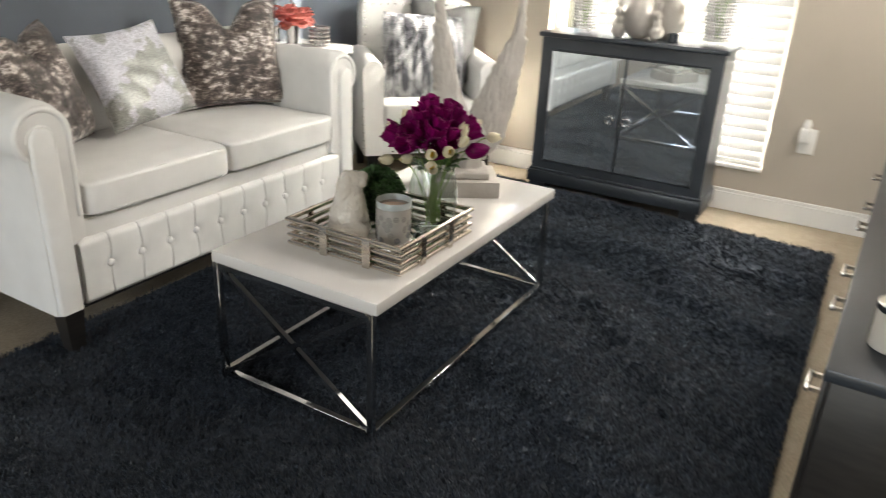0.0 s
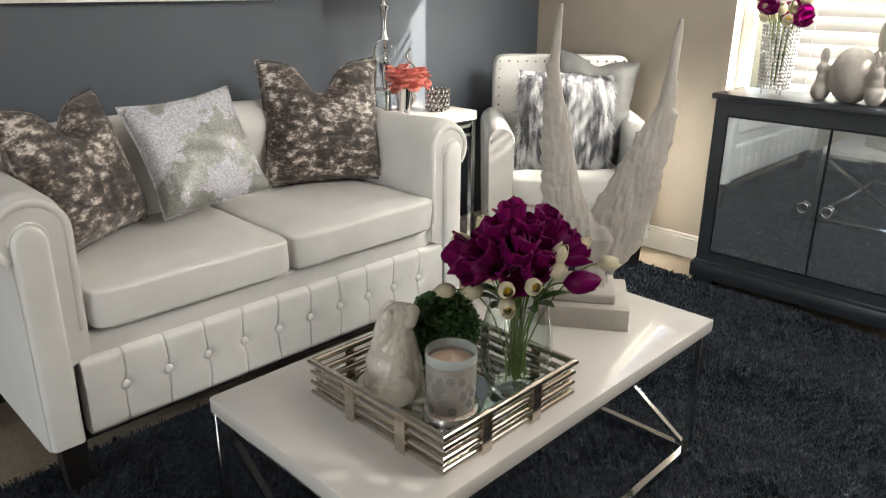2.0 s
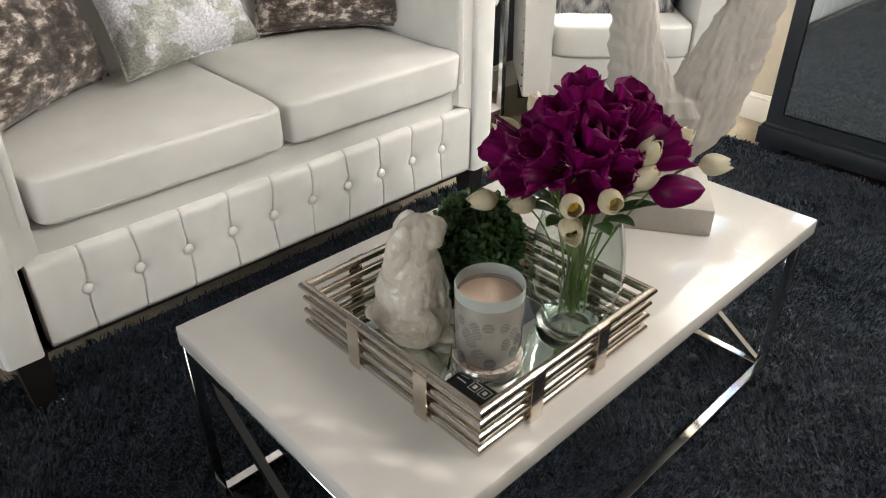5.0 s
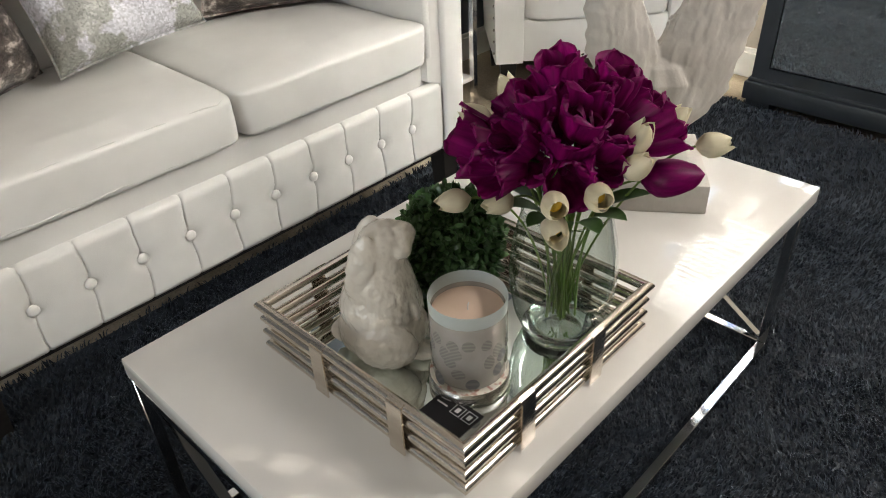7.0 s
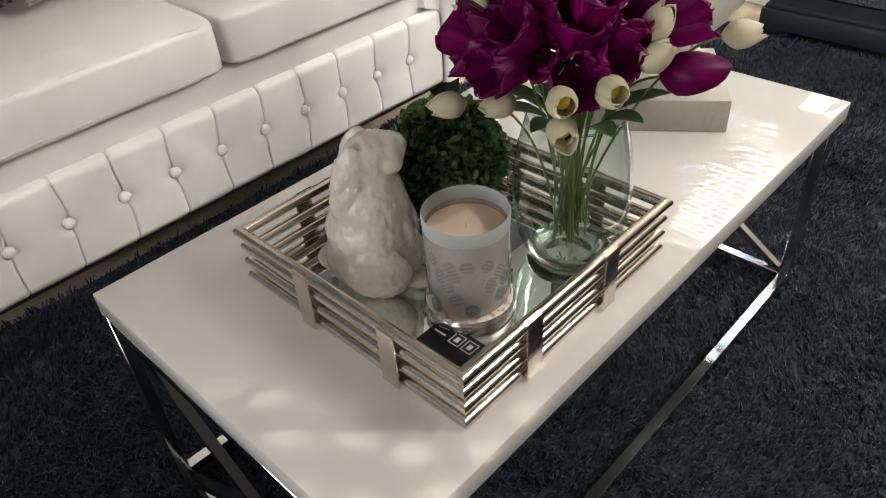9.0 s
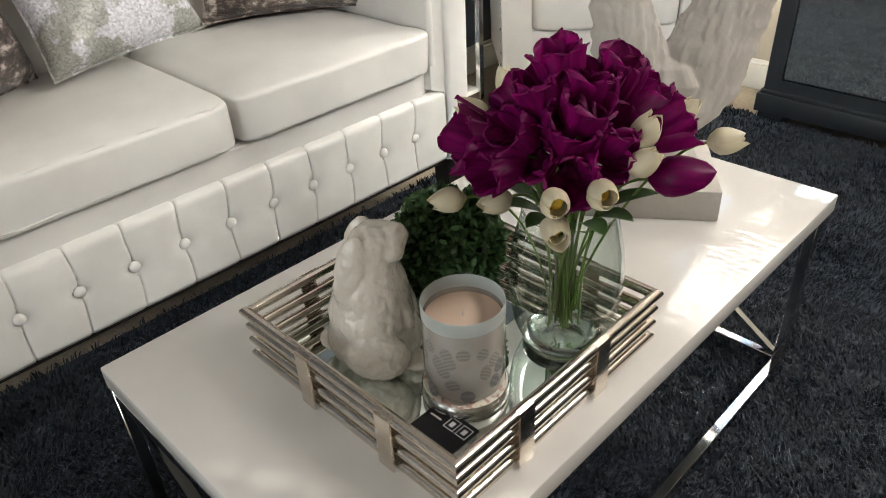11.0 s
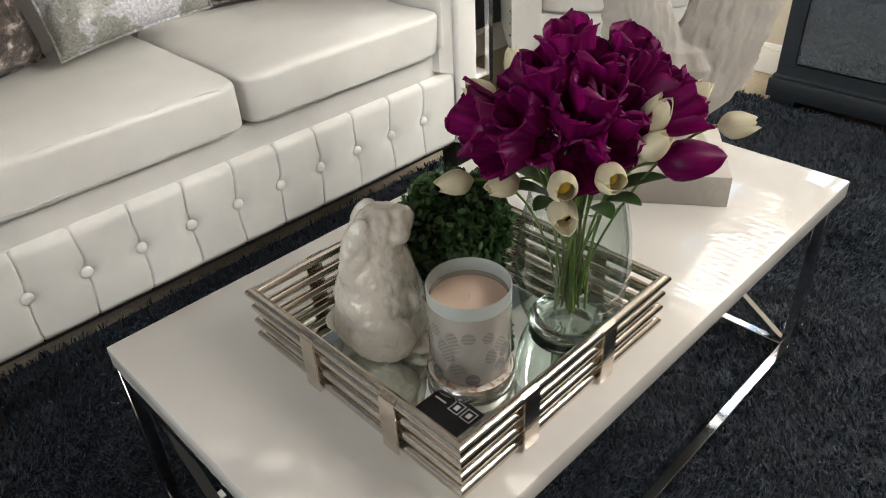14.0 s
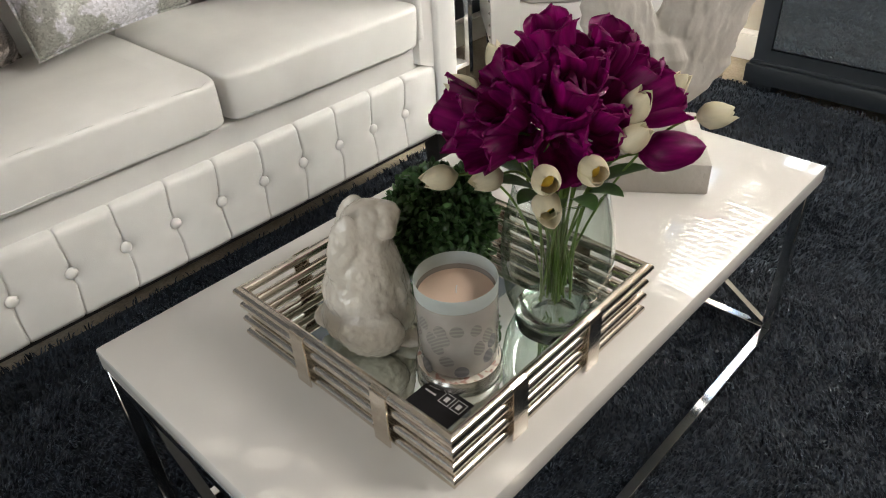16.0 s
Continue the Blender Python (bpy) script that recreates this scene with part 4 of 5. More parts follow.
def leaf_cloud(count, centre, radius, size, seed):
    rng = random.Random(seed)
    v, f = [], []
    for _ in range(count):
        d = Vector((rng.gauss(0, 1), rng.gauss(0, 1), rng.gauss(0, 1))).normalized()
        lump = 1 + 0.10 * noise.noise(d * 4.0) + 0.05 * noise.noise(d * 11.0)
        p = centre + d * radius * lump * rng.uniform(0.82, 1.06)
        out = (d + 0.7 * Vector((rng.gauss(0, 1), rng.gauss(0, 1), rng.gauss(0, 1) + 0.2))).normalized()
        side = out.cross(Vector((rng.gauss(0, 1), rng.gauss(0, 1), rng.gauss(0, 1)))).normalized()
        nrm = out.cross(side)
        L, W = size * rng.uniform(0.7, 1.25), size * rng.uniform(0.40, 0.55)
        b = len(v)
        v += [p, p + out * L * .35 + side * W, p + out * L * .35 - side * W, p + out * L * .5 - nrm * W * .35, p + out * L * .75 + side * W * .8, p + out * L * .75 - side * W * .8, p + out * L]
        f += [(b, b + 1, b + 3), (b, b + 3, b + 2), (b + 1, b + 4, b + 3), (b + 3, b + 5, b + 2), (b + 3, b + 4, b + 6), (b + 3, b + 6, b + 5)]
    bm = bmesh.new()
    vs = [bm.verts.new(p) for p in v]
    for q in f:
        bm.faces.new([vs[i] for i in q])
    return bm


tagged(part("leaves", leaf_cloud(3000, BXC, 0.075, 0.0150, 4), BOXWOOD_LEAF, boxwood, "small round boxwood leaves", smooth=0), kind="stuff")

# ---- clear vase with its tulips ----
VX, VY = -0.078, -0.172
vase = thing("glass_vase", "clear glass barrel vase holding the tulips", "vase", VX, VY, MZ)
OUT = [(0.030, 0.0), (0.046, 0.002), (0.058, 0.014), (0.069, 0.045), (0.0755, 0.085), (0.0765, 0.115), (0.072, 0.160), (0.063, 0.200), (0.060, 0.214)]
part("body", lathe(OUT[1:], seg=64, cap=False), VASE_GLASS, vase, "thin clear glass wall", world=False, smooth=80)
part("thick_base", lathe([(0.030, 0.0005), (0.045, 0.0015), (0.0555, 0.0125), (0.050, 0.017), (0.030, 0.013)], seg=48), GLASS, vase, "thick clear glass base", world=False, smooth=60)
part("rim", tube([(0.0597 * math.cos(2 * math.pi * i / 56), 0.0597 * math.sin(2 * math.pi * i / 56), 0.214) for i in range(56)], 0.0014, 8, loop=True), GLASS, vase, "polished glass rim", world=False)

NECK = Vector((VX, VY, MZ + 0.205))


def petal(length, radius, reach, mouth, ruffle, name, material, crumple=0.0, seed=0.0):
    """A cupped petal wrapped round the bloom: round-tipped, its rim curled to the mouth's width."""
    bm = bmesh.new()
    n, m = 10, 12
    rows = []
    for j in range(n + 1):
        t = math.sin(j / n * math.pi / 2)
        r = float(np.interp(t, (0, 0.12, 0.35, 0.65, 0.88, 1), (0.15 * radius, 0.62 * radius, radius, radius * (1 + (mouth - 1) * 0.25), radius * (1 + (mouth - 1) * 0.75), radius * mouth)))
        w = reach * (0.25 + 0.75 * min(1, t / 0.35)) * math.sqrt(max(0.012, 1 - max(0, (t - 0.35) / 0.65) ** 9))
        row = []
        for i in range(m + 1):
            s = -1 + 2 * i / m
            a = radians(w * s)
            k = 1 + ruffle * math.sin(s * 7 + 1.0) * t * t - 0.10 * s * s * (1 - t)
            c = Vector((r * k * math.cos(a), r * k * math.sin(a), length * (t - 0.05 * s * s * t * t) + ruffle * 0.05 * length * math.sin(9 * s) * t ** 3))
            if crumple:
                # soft folds along the petal, an edge that curls, and a tip that flops in or out
                fold = noise.noise(Vector((s * 2.2 + seed, t * 1.1, seed * 3))) + 0.5 * noise.noise(Vector((s * 5 + seed, t * 2.2, 7.0)))
                out = crumple * t * (fold + 0.9 * math.sin(seed * 5) * t * t + 0.5 * s * s * math.cos(seed * 3) * t)
                c += Vector((math.cos(a), math.sin(a), 0)) * out
                c.z += crumple * 0.6 * t * t * noise.noise(Vector((s * 2.6, seed * 2, 3.0)))
            row.append(bm.verts.new(c))
        rows.append(row)
    for a, b in zip(rows, rows[1:]):
        for i in range(m):
            bm.faces.new((a[i], a[i + 1], b[i + 1], b[i]))
    return finish(bm, name, material, 180)


PET = {"purple": [petal(0.069, 0.0250, 58 + 3 * (k % 3), (0.86, 1.05, 0.76, 0.92)[k % 4], 0.04, "petal", PURPLE, 0.0075, 1.7 * k + 0.4) for k in range(9)],
       "cream": [petal(0.050, 0.0175, 72, 0.28, 0.02, "petal", CREAM), petal(0.051, 0.0180, 70, 0.34, 0.02, "petal", CREAM)],
       "cream_open": [petal(0.046, 0.0180, 74, 0.44, 0.02, "petal", CREAM), petal(0.047, 0.0185, 72, 0.52, 0.02, "petal", CREAM)],
       "closed": [petal(0.068, 0.0240, 74, 0.46, 0.02, "petal", PURPLE)],
       "coral": [petal(0.045, 0.024, 62, 1.35, 0.2, "petal", CORAL)]}
throat = finish(ball(0, 0, 0.015, 0.0105, 0.0105, 0.013), "throat", YELLOW)
dark_throat = finish(ball(0, 0, 0.012, 0.006, 0.006, 0.012), "throat", PURPLE)
RT = random.Random(17)


def tulip(kind, head, way, foot, sag, label, group, petals=6, scale=1.0, opened=0):
    """One tulip: petals round a throat at the head, and a stem that bends down into the vase."""
    head, way = Vector(head), Vector(way).normalized()
    t = new("tulip")
    t.empty_display_size = 0.02
    t.matrix_basis = Matrix.Translation(head)
    tagged(t, label, "flower", group)
    turn = way.to_track_quat("Z", "Y").to_matrix().to_4x4()
    spin = RT.uniform(0, 360)
    for k in range(petals):
        inner = k % 2
        tilt = (0 if inner else 3) + opened * RT.uniform(0.2, 1.0)
        m = turn @ pose(0, 0, 0, 0, 0, spin + k * 360 / petals + RT.uniform(-9, 9)) @ pose(0, 0, 0, 0, tilt, 0)
        sc = scale * RT.uniform(0.92, 1.08) * (0.93 if inner else 1.0)
        o = new("petal", RT.choice(PET[kind]))
        o.parent = t
        o.matrix_basis = m @ Matrix.Scale(sc, 4)
    o = new("throat", dark_throat if kind in ("purple", "closed") else throat)
    o.parent = t
    o.matrix_basis = turn @ Matrix.Scale(scale, 4)
    foot = Vector(foot)
    a, b = head, head - way * sag
    neck = NECK + Vector((b - NECK).xy.to_3d()).normalized() * min(0.040, (b - NECK).xy.length * 0.45) if group == "tulips in the clear vase" else (b + foot) / 2
    pts = []
    ctrl = [a, b, neck, foot]
    for i in range(13):
        s = i / 12
        pts.append(ctrl[0] * (1 - s) ** 3 + ctrl[1] * 3 * s * (1 - s) ** 2 + ctrl[2] * 3 * s * s * (1 - s) + ctrl[3] * s ** 3)
    part("stem", tube(pts, 0.0017, 7), STEM, t, "green stem")
    return t


def vase_foot():
    a, r = RT.uniform(0, 6.28), RT.uniform(0.002, 0.030)
    return (VX + r * math.cos(a), VY + r * math.sin(a), MZ + 0.026 + RT.uniform(0, 0.02))


VL, VF = Vector((0.707, -0.707, 0)), Vector((-0.707, -0.707, 0))
AXIS = Vector((VX, VY, 0))
PURPLE_LABEL = "open magenta-purple tulip on a green stem in the vase"
# each head: across, towards the walk, height, and the way it points
PURPLE_HEADS = ((-0.017, 0.000, 0.845, -0.2, 0, 1), (0.040, -0.010, 0.824, 0.35, 0, 1), (0.059, 0.000, 0.807, 0.7, 0, 0.7), (-0.040, 0.017, 0.820, -0.35, 0.1, 1),
                (0.009, 0.017, 0.824, 0.1, 0.1, 1), (-0.086, 0.017, 0.786, -1, 0.1, 0.25), (-0.098, -0.014, 0.778, -1, -0.2, 0.4), (-0.072, 0.032, 0.783, -0.8, 0.5, 0),
                (-0.046, 0.030, 0.783, -0.3, 0.8, 0.3), (-0.020, 0.032, 0.791, 0, 0.5, 0.8), (-0.021, 0.041, 0.771, 0, 1, 0.1), (0.011, 0.041, 0.776, 0.35, 0.8, 0.3),
                (0.017, 0.026, 0.786, 0.4, 0.4, 0.8), (0.073, 0.017, 0.797, 0.9, 0.1, 0.5), (-0.060, 0.026, 0.796, -0.6, 0.4, 0.6), (-0.003, 0.036, 0.815, 0.1, 0.4, 0.9))
for u, f, z, du, df, dz in PURPLE_HEADS:
    tulip("purple", AXIS + VL * (u * 0.9 + 0.002) + VF * (f - (0.014 if df > 0.6 else 0)) + Vector((0, 0, z - 0.015)), VL * du + VF * df + Vector((0, 0, dz)), vase_foot(), 0.05, PURPLE_LABEL, "tulips in the clear vase", 6, RT.uniform(0.94, 1.06), 9)
for k in range(7):
    a = radians(-70 + 140 * k / 6)
    d = VL * math.sin(a) - VF * math.cos(a)
    tulip("purple", NECK + d * 0.055 + Vector((0, 0, 0.085 + 0.03 * (k % 2))), d + Vector((0, 0, 0.6)), vase_foot(), 0.05, PURPLE_LABEL, "tulips in the clear vase", 6, RT.uniform(0.92, 1.04), 11)
tulip("closed", AXIS + VL * 0.086 + VF * 0.027 + Vector((0, 0, 0.731)), VL + VF * 0.1 + Vector((0, 0, 0.05)), vase_foot(), 0.05, "closed purple tulip drooping sideways from the vase", "tulips in the clear vase", 6, 1.05, 0)
CREAM_HEADS = ((-0.130, 0.023, 0.714, -0.95, 0.3, 0.03), (-0.077, 0.038, 0.721, -0.85, 0.5, 0), (-0.037, 0.086, 0.744, 0.05, 1, 0.2), (-0.034, 0.078, 0.711, 0.05, 1, -0.1),
               (0.012, 0.080, 0.749, 0.2, 1, 0.2), (0.055, 0.060, 0.757, 0.4, 0.3, 0.55), (0.064, 0.040, 0.778, 0.3, 0.2, 0.8), (0.101, 0.020, 0.792, 0.6, 0, 0.65),
               (0.155, 0.010, 0.766, 1, 0, 0.12), (-0.066, -0.060, 0.800, -0.3, -0.4, 0.8), (-0.097, -0.042, 0.782, -0.7, -0.3, 0.4))
for u, f, z, du, df, dz in CREAM_HEADS:
    tulip("cream_open" if df > 0.9 else "cream", AXIS + VL * u + VF * f + Vector((0, 0, z)), VL * du + VF * df + Vector((0, 0, dz)), vase_foot(), 0.045, "cream tulip bud on a green stem in the vase", "tulips in the clear vase", 6, 0.93, 0 if df < 0.9 else 3)


def blade(p, way, length, width, droop):
    p, way = Vector(p), Vector(way).normalized()
    side = way.cross(Vector((0, 0, 1))).normalized()
    bm = bmesh.new()
    rows = []
    for i in range(9):
        t = i / 8
        c = p + way * length * t + Vector((0, 0, -droop * t * t + 0.25 * length * t))
        w = width * math.sin(math.pi * (0.08 + 0.92 * t)) ** 0.7
        up = Vector((0, 0, 1))
        rows.append([bm.verts.new(q) for q in (c - side * w + up * w * 0.35, c, c + side * w + up * w * 0.35)])
    for a, b in zip(rows, rows[1:]):
        for i in range(2):
            bm.faces.new((a[i], a[i + 1], b[i + 1], b[i]))
    return bm


leaves = thing("tulip_leaves", "long green tulip leaves spilling over the vase rim", "leaves", VX, VY, MZ)
for k in range(11):
    a = radians(k * 33 + 11)
    d = Vector((math.cos(a), math.sin(a), 0))
    part("leaf", blade(NECK + d * 0.035 + Vector((0, 0, 0.006)), d + Vector((0, 0, 0.35)), 0.062 + 0.016 * math.sin(k * 2.3), 0.015, 0.020), LEAF, leaves, smooth=180)

# ---- winged sculpture ----
SX, SY = 0.40, -0.018
LA, NN = Vector((0.57, -0.82, 0)), Vector((0.82, 0.57, 0))


def turned_block(hw, hd, z0, z1, bevel):
    b = box(-hw, hw, -hd, hd, z0, z1, bevel)
    bmesh.ops.transform(b, matrix=pose(SX, SY, 0, 0, 0, math.degrees(math.atan2(LA.y, LA.x))), verts=b.verts)
    return b


plinth = solid("sculpture_plinth", turned_block(0.118, 0.110, TZ, TZ + 0.060, 0.003), PLASTER, "off-white plaster block under the wing sculpture", "plinth")


def wing_sculpture():
    """A pair of raised wings on a small draped foot: one plain mesh."""
    c, la, nn = Vector((SX, SY, 0)), Vector((0.707, -0.707, 0)), Vector((0.707, 0.707, 0))
    bm = turned_block(0.082, 0.082, TZ + 0.060, TZ + 0.087, 0.005)
    foot = ring_mesh([[c + la * r * 1.15 * math.cos(a) * (1 + 0.10 * math.cos(7 * a)) + nn * r * math.sin(a) * (1 + 0.10 * math.sin(5 * a)) + Vector((0.0, 0, z)) + la * o for a in [2 * math.pi * i / 36 for i in range(36)]]
                      for r, z, o in ((0.042, 0.535, 0.015), (0.037, 0.56, 0.016), (0.032, 0.59, 0.018), (0.040, 0.64, 0.022), (0.046, 0.67, 0.02), (0.036, 0.70, 0.014), (0.020, 0.715, 0.012), (0.004, 0.722, 0.012))])
    parts = [bm, foot]
    # outline of each wing: height, inner edge, outer edge (across)
    left = ((0.625, 0.01, -0.020), (0.655, 0.03, -0.065), (0.70, 0.03, -0.090), (0.77, 0.004, -0.112), (0.84, -0.028, -0.118), (0.92, -0.047, -0.123), (1.00, -0.064, -0.122), (1.05, -0.079, -0.120), (1.12, -0.092, -0.117), (1.20, -0.090, -0.109), (1.257, -0.090, -0.097))
    right = ((0.605, 0.045, 0.062), (0.635, 0.02, 0.090), (0.68, 0.01, 0.128), (0.77, 0.004, 0.150), (0.84, 0.042, 0.165), (0.92, 0.085, 0.178), (0.985, 0.118, 0.187), (1.012, 0.135, 0.190), (1.03, 0.146, 0.180), (1.12, 0.160, 0.186), (1.19, 0.170, 0.190), (1.225, 0.178, 0.187))
    for wing, back in ((left, 0.035), (right, 0.030)):
        wing = [(1.29 + (z - 1.29) * 1.06, a * 1.06, b * 1.06) for z, a, b in wing]
        rings = []
        zs = [w[0] for w in wing]
        n = 46
        for j in range(n + 1):
            z = zs[0] + (zs[-1] - zs[0]) * j / n
            i0, i1 = float(np.interp(z, zs, [w[1] for w in wing])), float(np.interp(z, zs, [w[2] for w in wing]))
            h = (z - zs[0]) / (zs[-1] - zs[0])
            mid, half = (i0 + i1) / 2, (i1 - i0) / 2
            th = max(0.006, 0.034 * (1 - h) ** 0.7 * min(1, 0.25 + h * 9))
            depth = back * (h - 0.3)
            saw = 0.011 * ((z * 26) % 1.0) * (0 if h > 0.8 else 1)
            ring = []
            for k in range(20):
                a = 2 * math.pi * k / 20
                ca, sa = math.cos(a), math.sin(a)
                e = half * ca + (math.copysign(saw, half) if ca > 0.5 else 0)
                rough = 0.0012 * noise.noise(Vector((mid * 40 + ca * 4, sa * 3, z * 32))) + 0.0005 * math.sin(z * 190 + ca * 5)
                ring.append(c + la * (mid + e) + nn * (depth + th * spow(sa, 0.8) + rough) + Vector((0, 0, z + rough * 0.5)))
            rings.append(ring)
        parts.append(ring_mesh(rings))
        # overlapping feather barbs on both faces
        rng = random.Random(3)
        for row in range(9):
            z = zs[0] + 0.085 + row * 0.040
            i0, i1 = float(np.interp(z, zs, [w[1] for w in wing])), float(np.interp(z, zs, [w[2] for w in wing]))
            h = (z - zs[0]) / (zs[-1] - zs[0])
            th = max(0.006, 0.034 * (1 - h) ** 0.7)
            m = max(3, int(abs(i1 - i0) / 0.016))
            for q in range(m):
                f = (q + 0.5) / m + rng.uniform(-0.1, 0.1)
                u = i0 + (i1 - i0) * f
                bulge = th * math.sqrt(max(0.05, 1 - (2 * f - 1) ** 2))
                for face in (1, -1):
                    p = c + la * u + nn * (back * (h - 0.3) + face * (bulge + 0.0005)) + Vector((0, 0, z))
                    b = ball(0, 0, 0, 0.0078, 0.0013, 0.027, 1)
                    bmesh.ops.transform(b, matrix=Matrix.Translation(p) @ pose(0, 0, 0, face * 6, rng.uniform(-6, 6) + (18 if u > 0 else -4) * (1 - h), -45), verts=b.verts)
                    parts.append(b)
    return join(*parts)


wings = solid("wing_sculpture", wing_sculpture(), PLASTER, "white plaster sculpture of two raised feathered wings", "sculpture", smooth=50)
fuse = wings.modifiers.new("fuse", "REMESH")
fuse.mode, fuse.voxel_size, fuse.use_smooth_shade = "VOXEL", 0.0026, True

# ---- mirrored cabinet under the window ----
DX0, DX1, DY0, DY1, DZ = 1.905, 2.200, -0.600, 0.360, 0.866
cab = thing("mirrored_cabinet", "black cabinet with two mirrored doors standing under the window", "cabinet", 2.05, -0.12, ZF)
part("top", box(DX0 - 0.018, DX1, DY0 - 0.016, DY1 + 0.016, DZ - 0.024, DZ, 0.004), BLACK_PAINT, cab)
post = 0.058
body = [box(DX0, DX1 - 0.02, DY0, DY0 + post, 0.105, DZ - 0.026), box(DX0, DX1 - 0.02, DY1 - post, DY1, 0.105, DZ - 0.026),
        box(DX0, DX1 - 0.02, DY0 + post, DY1 - post, DZ - 0.090, DZ - 0.026), box(DX0, DX1 - 0.02, DY0 + post, DY1 - post, 0.105, 0.155),
        box(DX1 - 0.04, DX1 - 0.02, DY0 + post, DY1 - post, 0.155, DZ - 0.09)]
for piece, bm in zip(("side_post", "side_post", "top_rail", "bottom_rail", "back_panel"), body):
    part(piece, bm, BLACK_PAINT, cab, smooth=0)
part("plinth", join(box(DX0 - 0.022, DX1, DY0 - 0.016, DY1 + 0.016, 0.03, 0.098, 0.004), box(DX0 - 0.012, DX1, DY0 - 0.008, DY1 + 0.008, 0.098, 0.112, 0.004), box(DX0 - 0.01, DX1, DY0, DY0 + 0.09, ZF, 0.03), box(DX0 - 0.01, DX1, DY1 - 0.09, DY1, ZF, 0.03)), BLACK_PAINT, cab)
YM = (DY0 + DY1) / 2
for y0, y1, s in ((DY0 + post + 0.002, YM - 0.0015, 1), (YM + 0.0015, DY1 - post - 0.002, -1)):
    d = part("door", box(DX0 + 0.004, DX0 + 0.022, y0, y1, 0.158, DZ - 0.093, 0.001, 1), BLACK_PAINT, cab, smooth=0)
    part("mirror_panel", box(DX0 + 0.000, DX0 + 0.0036, y0 + 0.004, y1 - 0.004, 0.162, DZ - 0.097), DOOR_MIRROR, d, "tinted mirror panel", smooth=0)
    yh = y1 - 0.038 if s > 0 else y0 + 0.052
    part("ring_pull", join(tube([(DX0 - 0.012, yh + 0.020 * math.cos(a), 0.445 + 0.020 * math.sin(a)) for a in [2 * math.pi * i / 20 for i in range(20)]], 0.0035, 8, loop=True), tube([(DX0, yh, 0.467), (DX0 - 0.014, yh, 0.467)], 0.006, 10)), CHROME, d, "chrome ring pull")


# crystal vases with tulips on the cabinet
def crystal_vase(x, y, label):
    t = thing("crystal_vase", label, "vase", x, y, DZ, group="crystal vases on the cabinet")
    bm = lathe([(0.046, 0.024), (0.054, 0.024), (0.066, 0.23), (0.068, 0.285), (0.064, 0.285), (0.050, 0.03)], seg=28)
    part("liner", bm, CRYSTAL, t, world=False)
    beads = []
    for j in range(17):
        z = 0.035 + j * 0.0152
        r = 0.059 + 0.013 * j / 17
        for k in range(24):
            a = 2 * math.pi * k / 24
            beads.append(ball(r * math.cos(a), r * math.sin(a), z, 0.0062, 0.0062, 0.0085, 1))
    tagged(part("bead_mesh", join(*beads), BEAD, t, "strings of crystal beads", world=False), kind="stuff")
    for k in range(3):
        a = 2 * math.pi * k / 3
        part("foot", tube([(0.046 * math.cos(a), 0.046 * math.sin(a), 0), (0.046 * math.cos(a), 0.046 * math.sin(a), 0.026)], 0.004, 8), CHROME, t, world=False)
    for k in range(20):
        a = k * 2.4 + 0.3
        e = (0.15, 0.5, 0.9, 1.3)[k % 4]
        d = Vector((math.cos(a) * math.cos(e), math.sin(a) * math.cos(e), math.sin(e)))
        head = Vector((x, y, DZ + 0.285)) + Vector((d.x * 0.105, d.y * 0.105, d.z * 0.095))
        tulip("purple" if k % 3 == 0 else "cream", head, d + Vector((0, 0, 0.2)), (x + 0.01 * math.cos(a), y + 0.01 * math.sin(a), DZ + 0.04), 0.05,
              "purple tulip in a crystal vase" if k % 3 == 0 else "cream tulip in a crystal vase", "tulips in crystal vases", 6, 1.2, 6)


crystal_vase(2.03, 0.178, "beaded crystal vase of purple and cream tulips")
crystal_vase(2.03, -0.515, "beaded crystal vase of tulips by the blind")

EGG = [(0, 0.0, 0.085, 0.066, 0.070, 0.090), (-0.014, 0.086, 0.034, 0.034, 0.029, 0.036), (-0.020, 0.084, 0.072, 0.022, 0.019, 0.028), (-0.026, 0.086, 0.104, 0.021, 0.018, 0.020), (-0.022, 0.092, 0.142, 0.0075, 0.0075, 0.028, 6, 0, 0), (-0.022, 0.079, 0.142, 0.0075, 0.0075, 0.028, -6, 0, 0),
       (-0.034, -0.080, 0.034, 0.034, 0.029, 0.036), (-0.040, -0.080, 0.070, 0.022, 0.019, 0.028), (-0.046, -0.081, 0.101, 0.021, 0.018, 0.020), (-0.042, -0.088, 0.138, 0.0075, 0.0075, 0.027, 6, 0, 0), (-0.042, -0.074, 0.138, 0.0075, 0.0075, 0.027, -6, 0, 0)]
figure("egg_ornament", EGG, PLASTER, pose(2.02, -0.125, DZ - 0.001) @ Matrix.Scale(1.24, 4), "off-white egg ornament flanked by two small rabbits on the cabinet", "ornament", 0.0034, 2)
HARE = [(0, 0, 0.08, 0.06, 0.07, 0.085), (-0.005, 0, 0.18, 0.045, 0.05, 0.07), (-0.01, 0, 0.27, 0.042, 0.045, 0.05), (0.0, 0.024, 0.36, 0.012, 0.016, 0.07, 8, 0, 0), (0.0, -0.024, 0.36, 0.012, 0.016, 0.07, -8, 0, 0)]
figure("tall_rabbit_ornament", HARE, PLASTER, pose(2.11, -0.235, DZ - 0.001) @ Matrix.Scale(1.4, 4), "tall off-white rabbit ornament against the bright blind", "ornament", 0.005, 4)
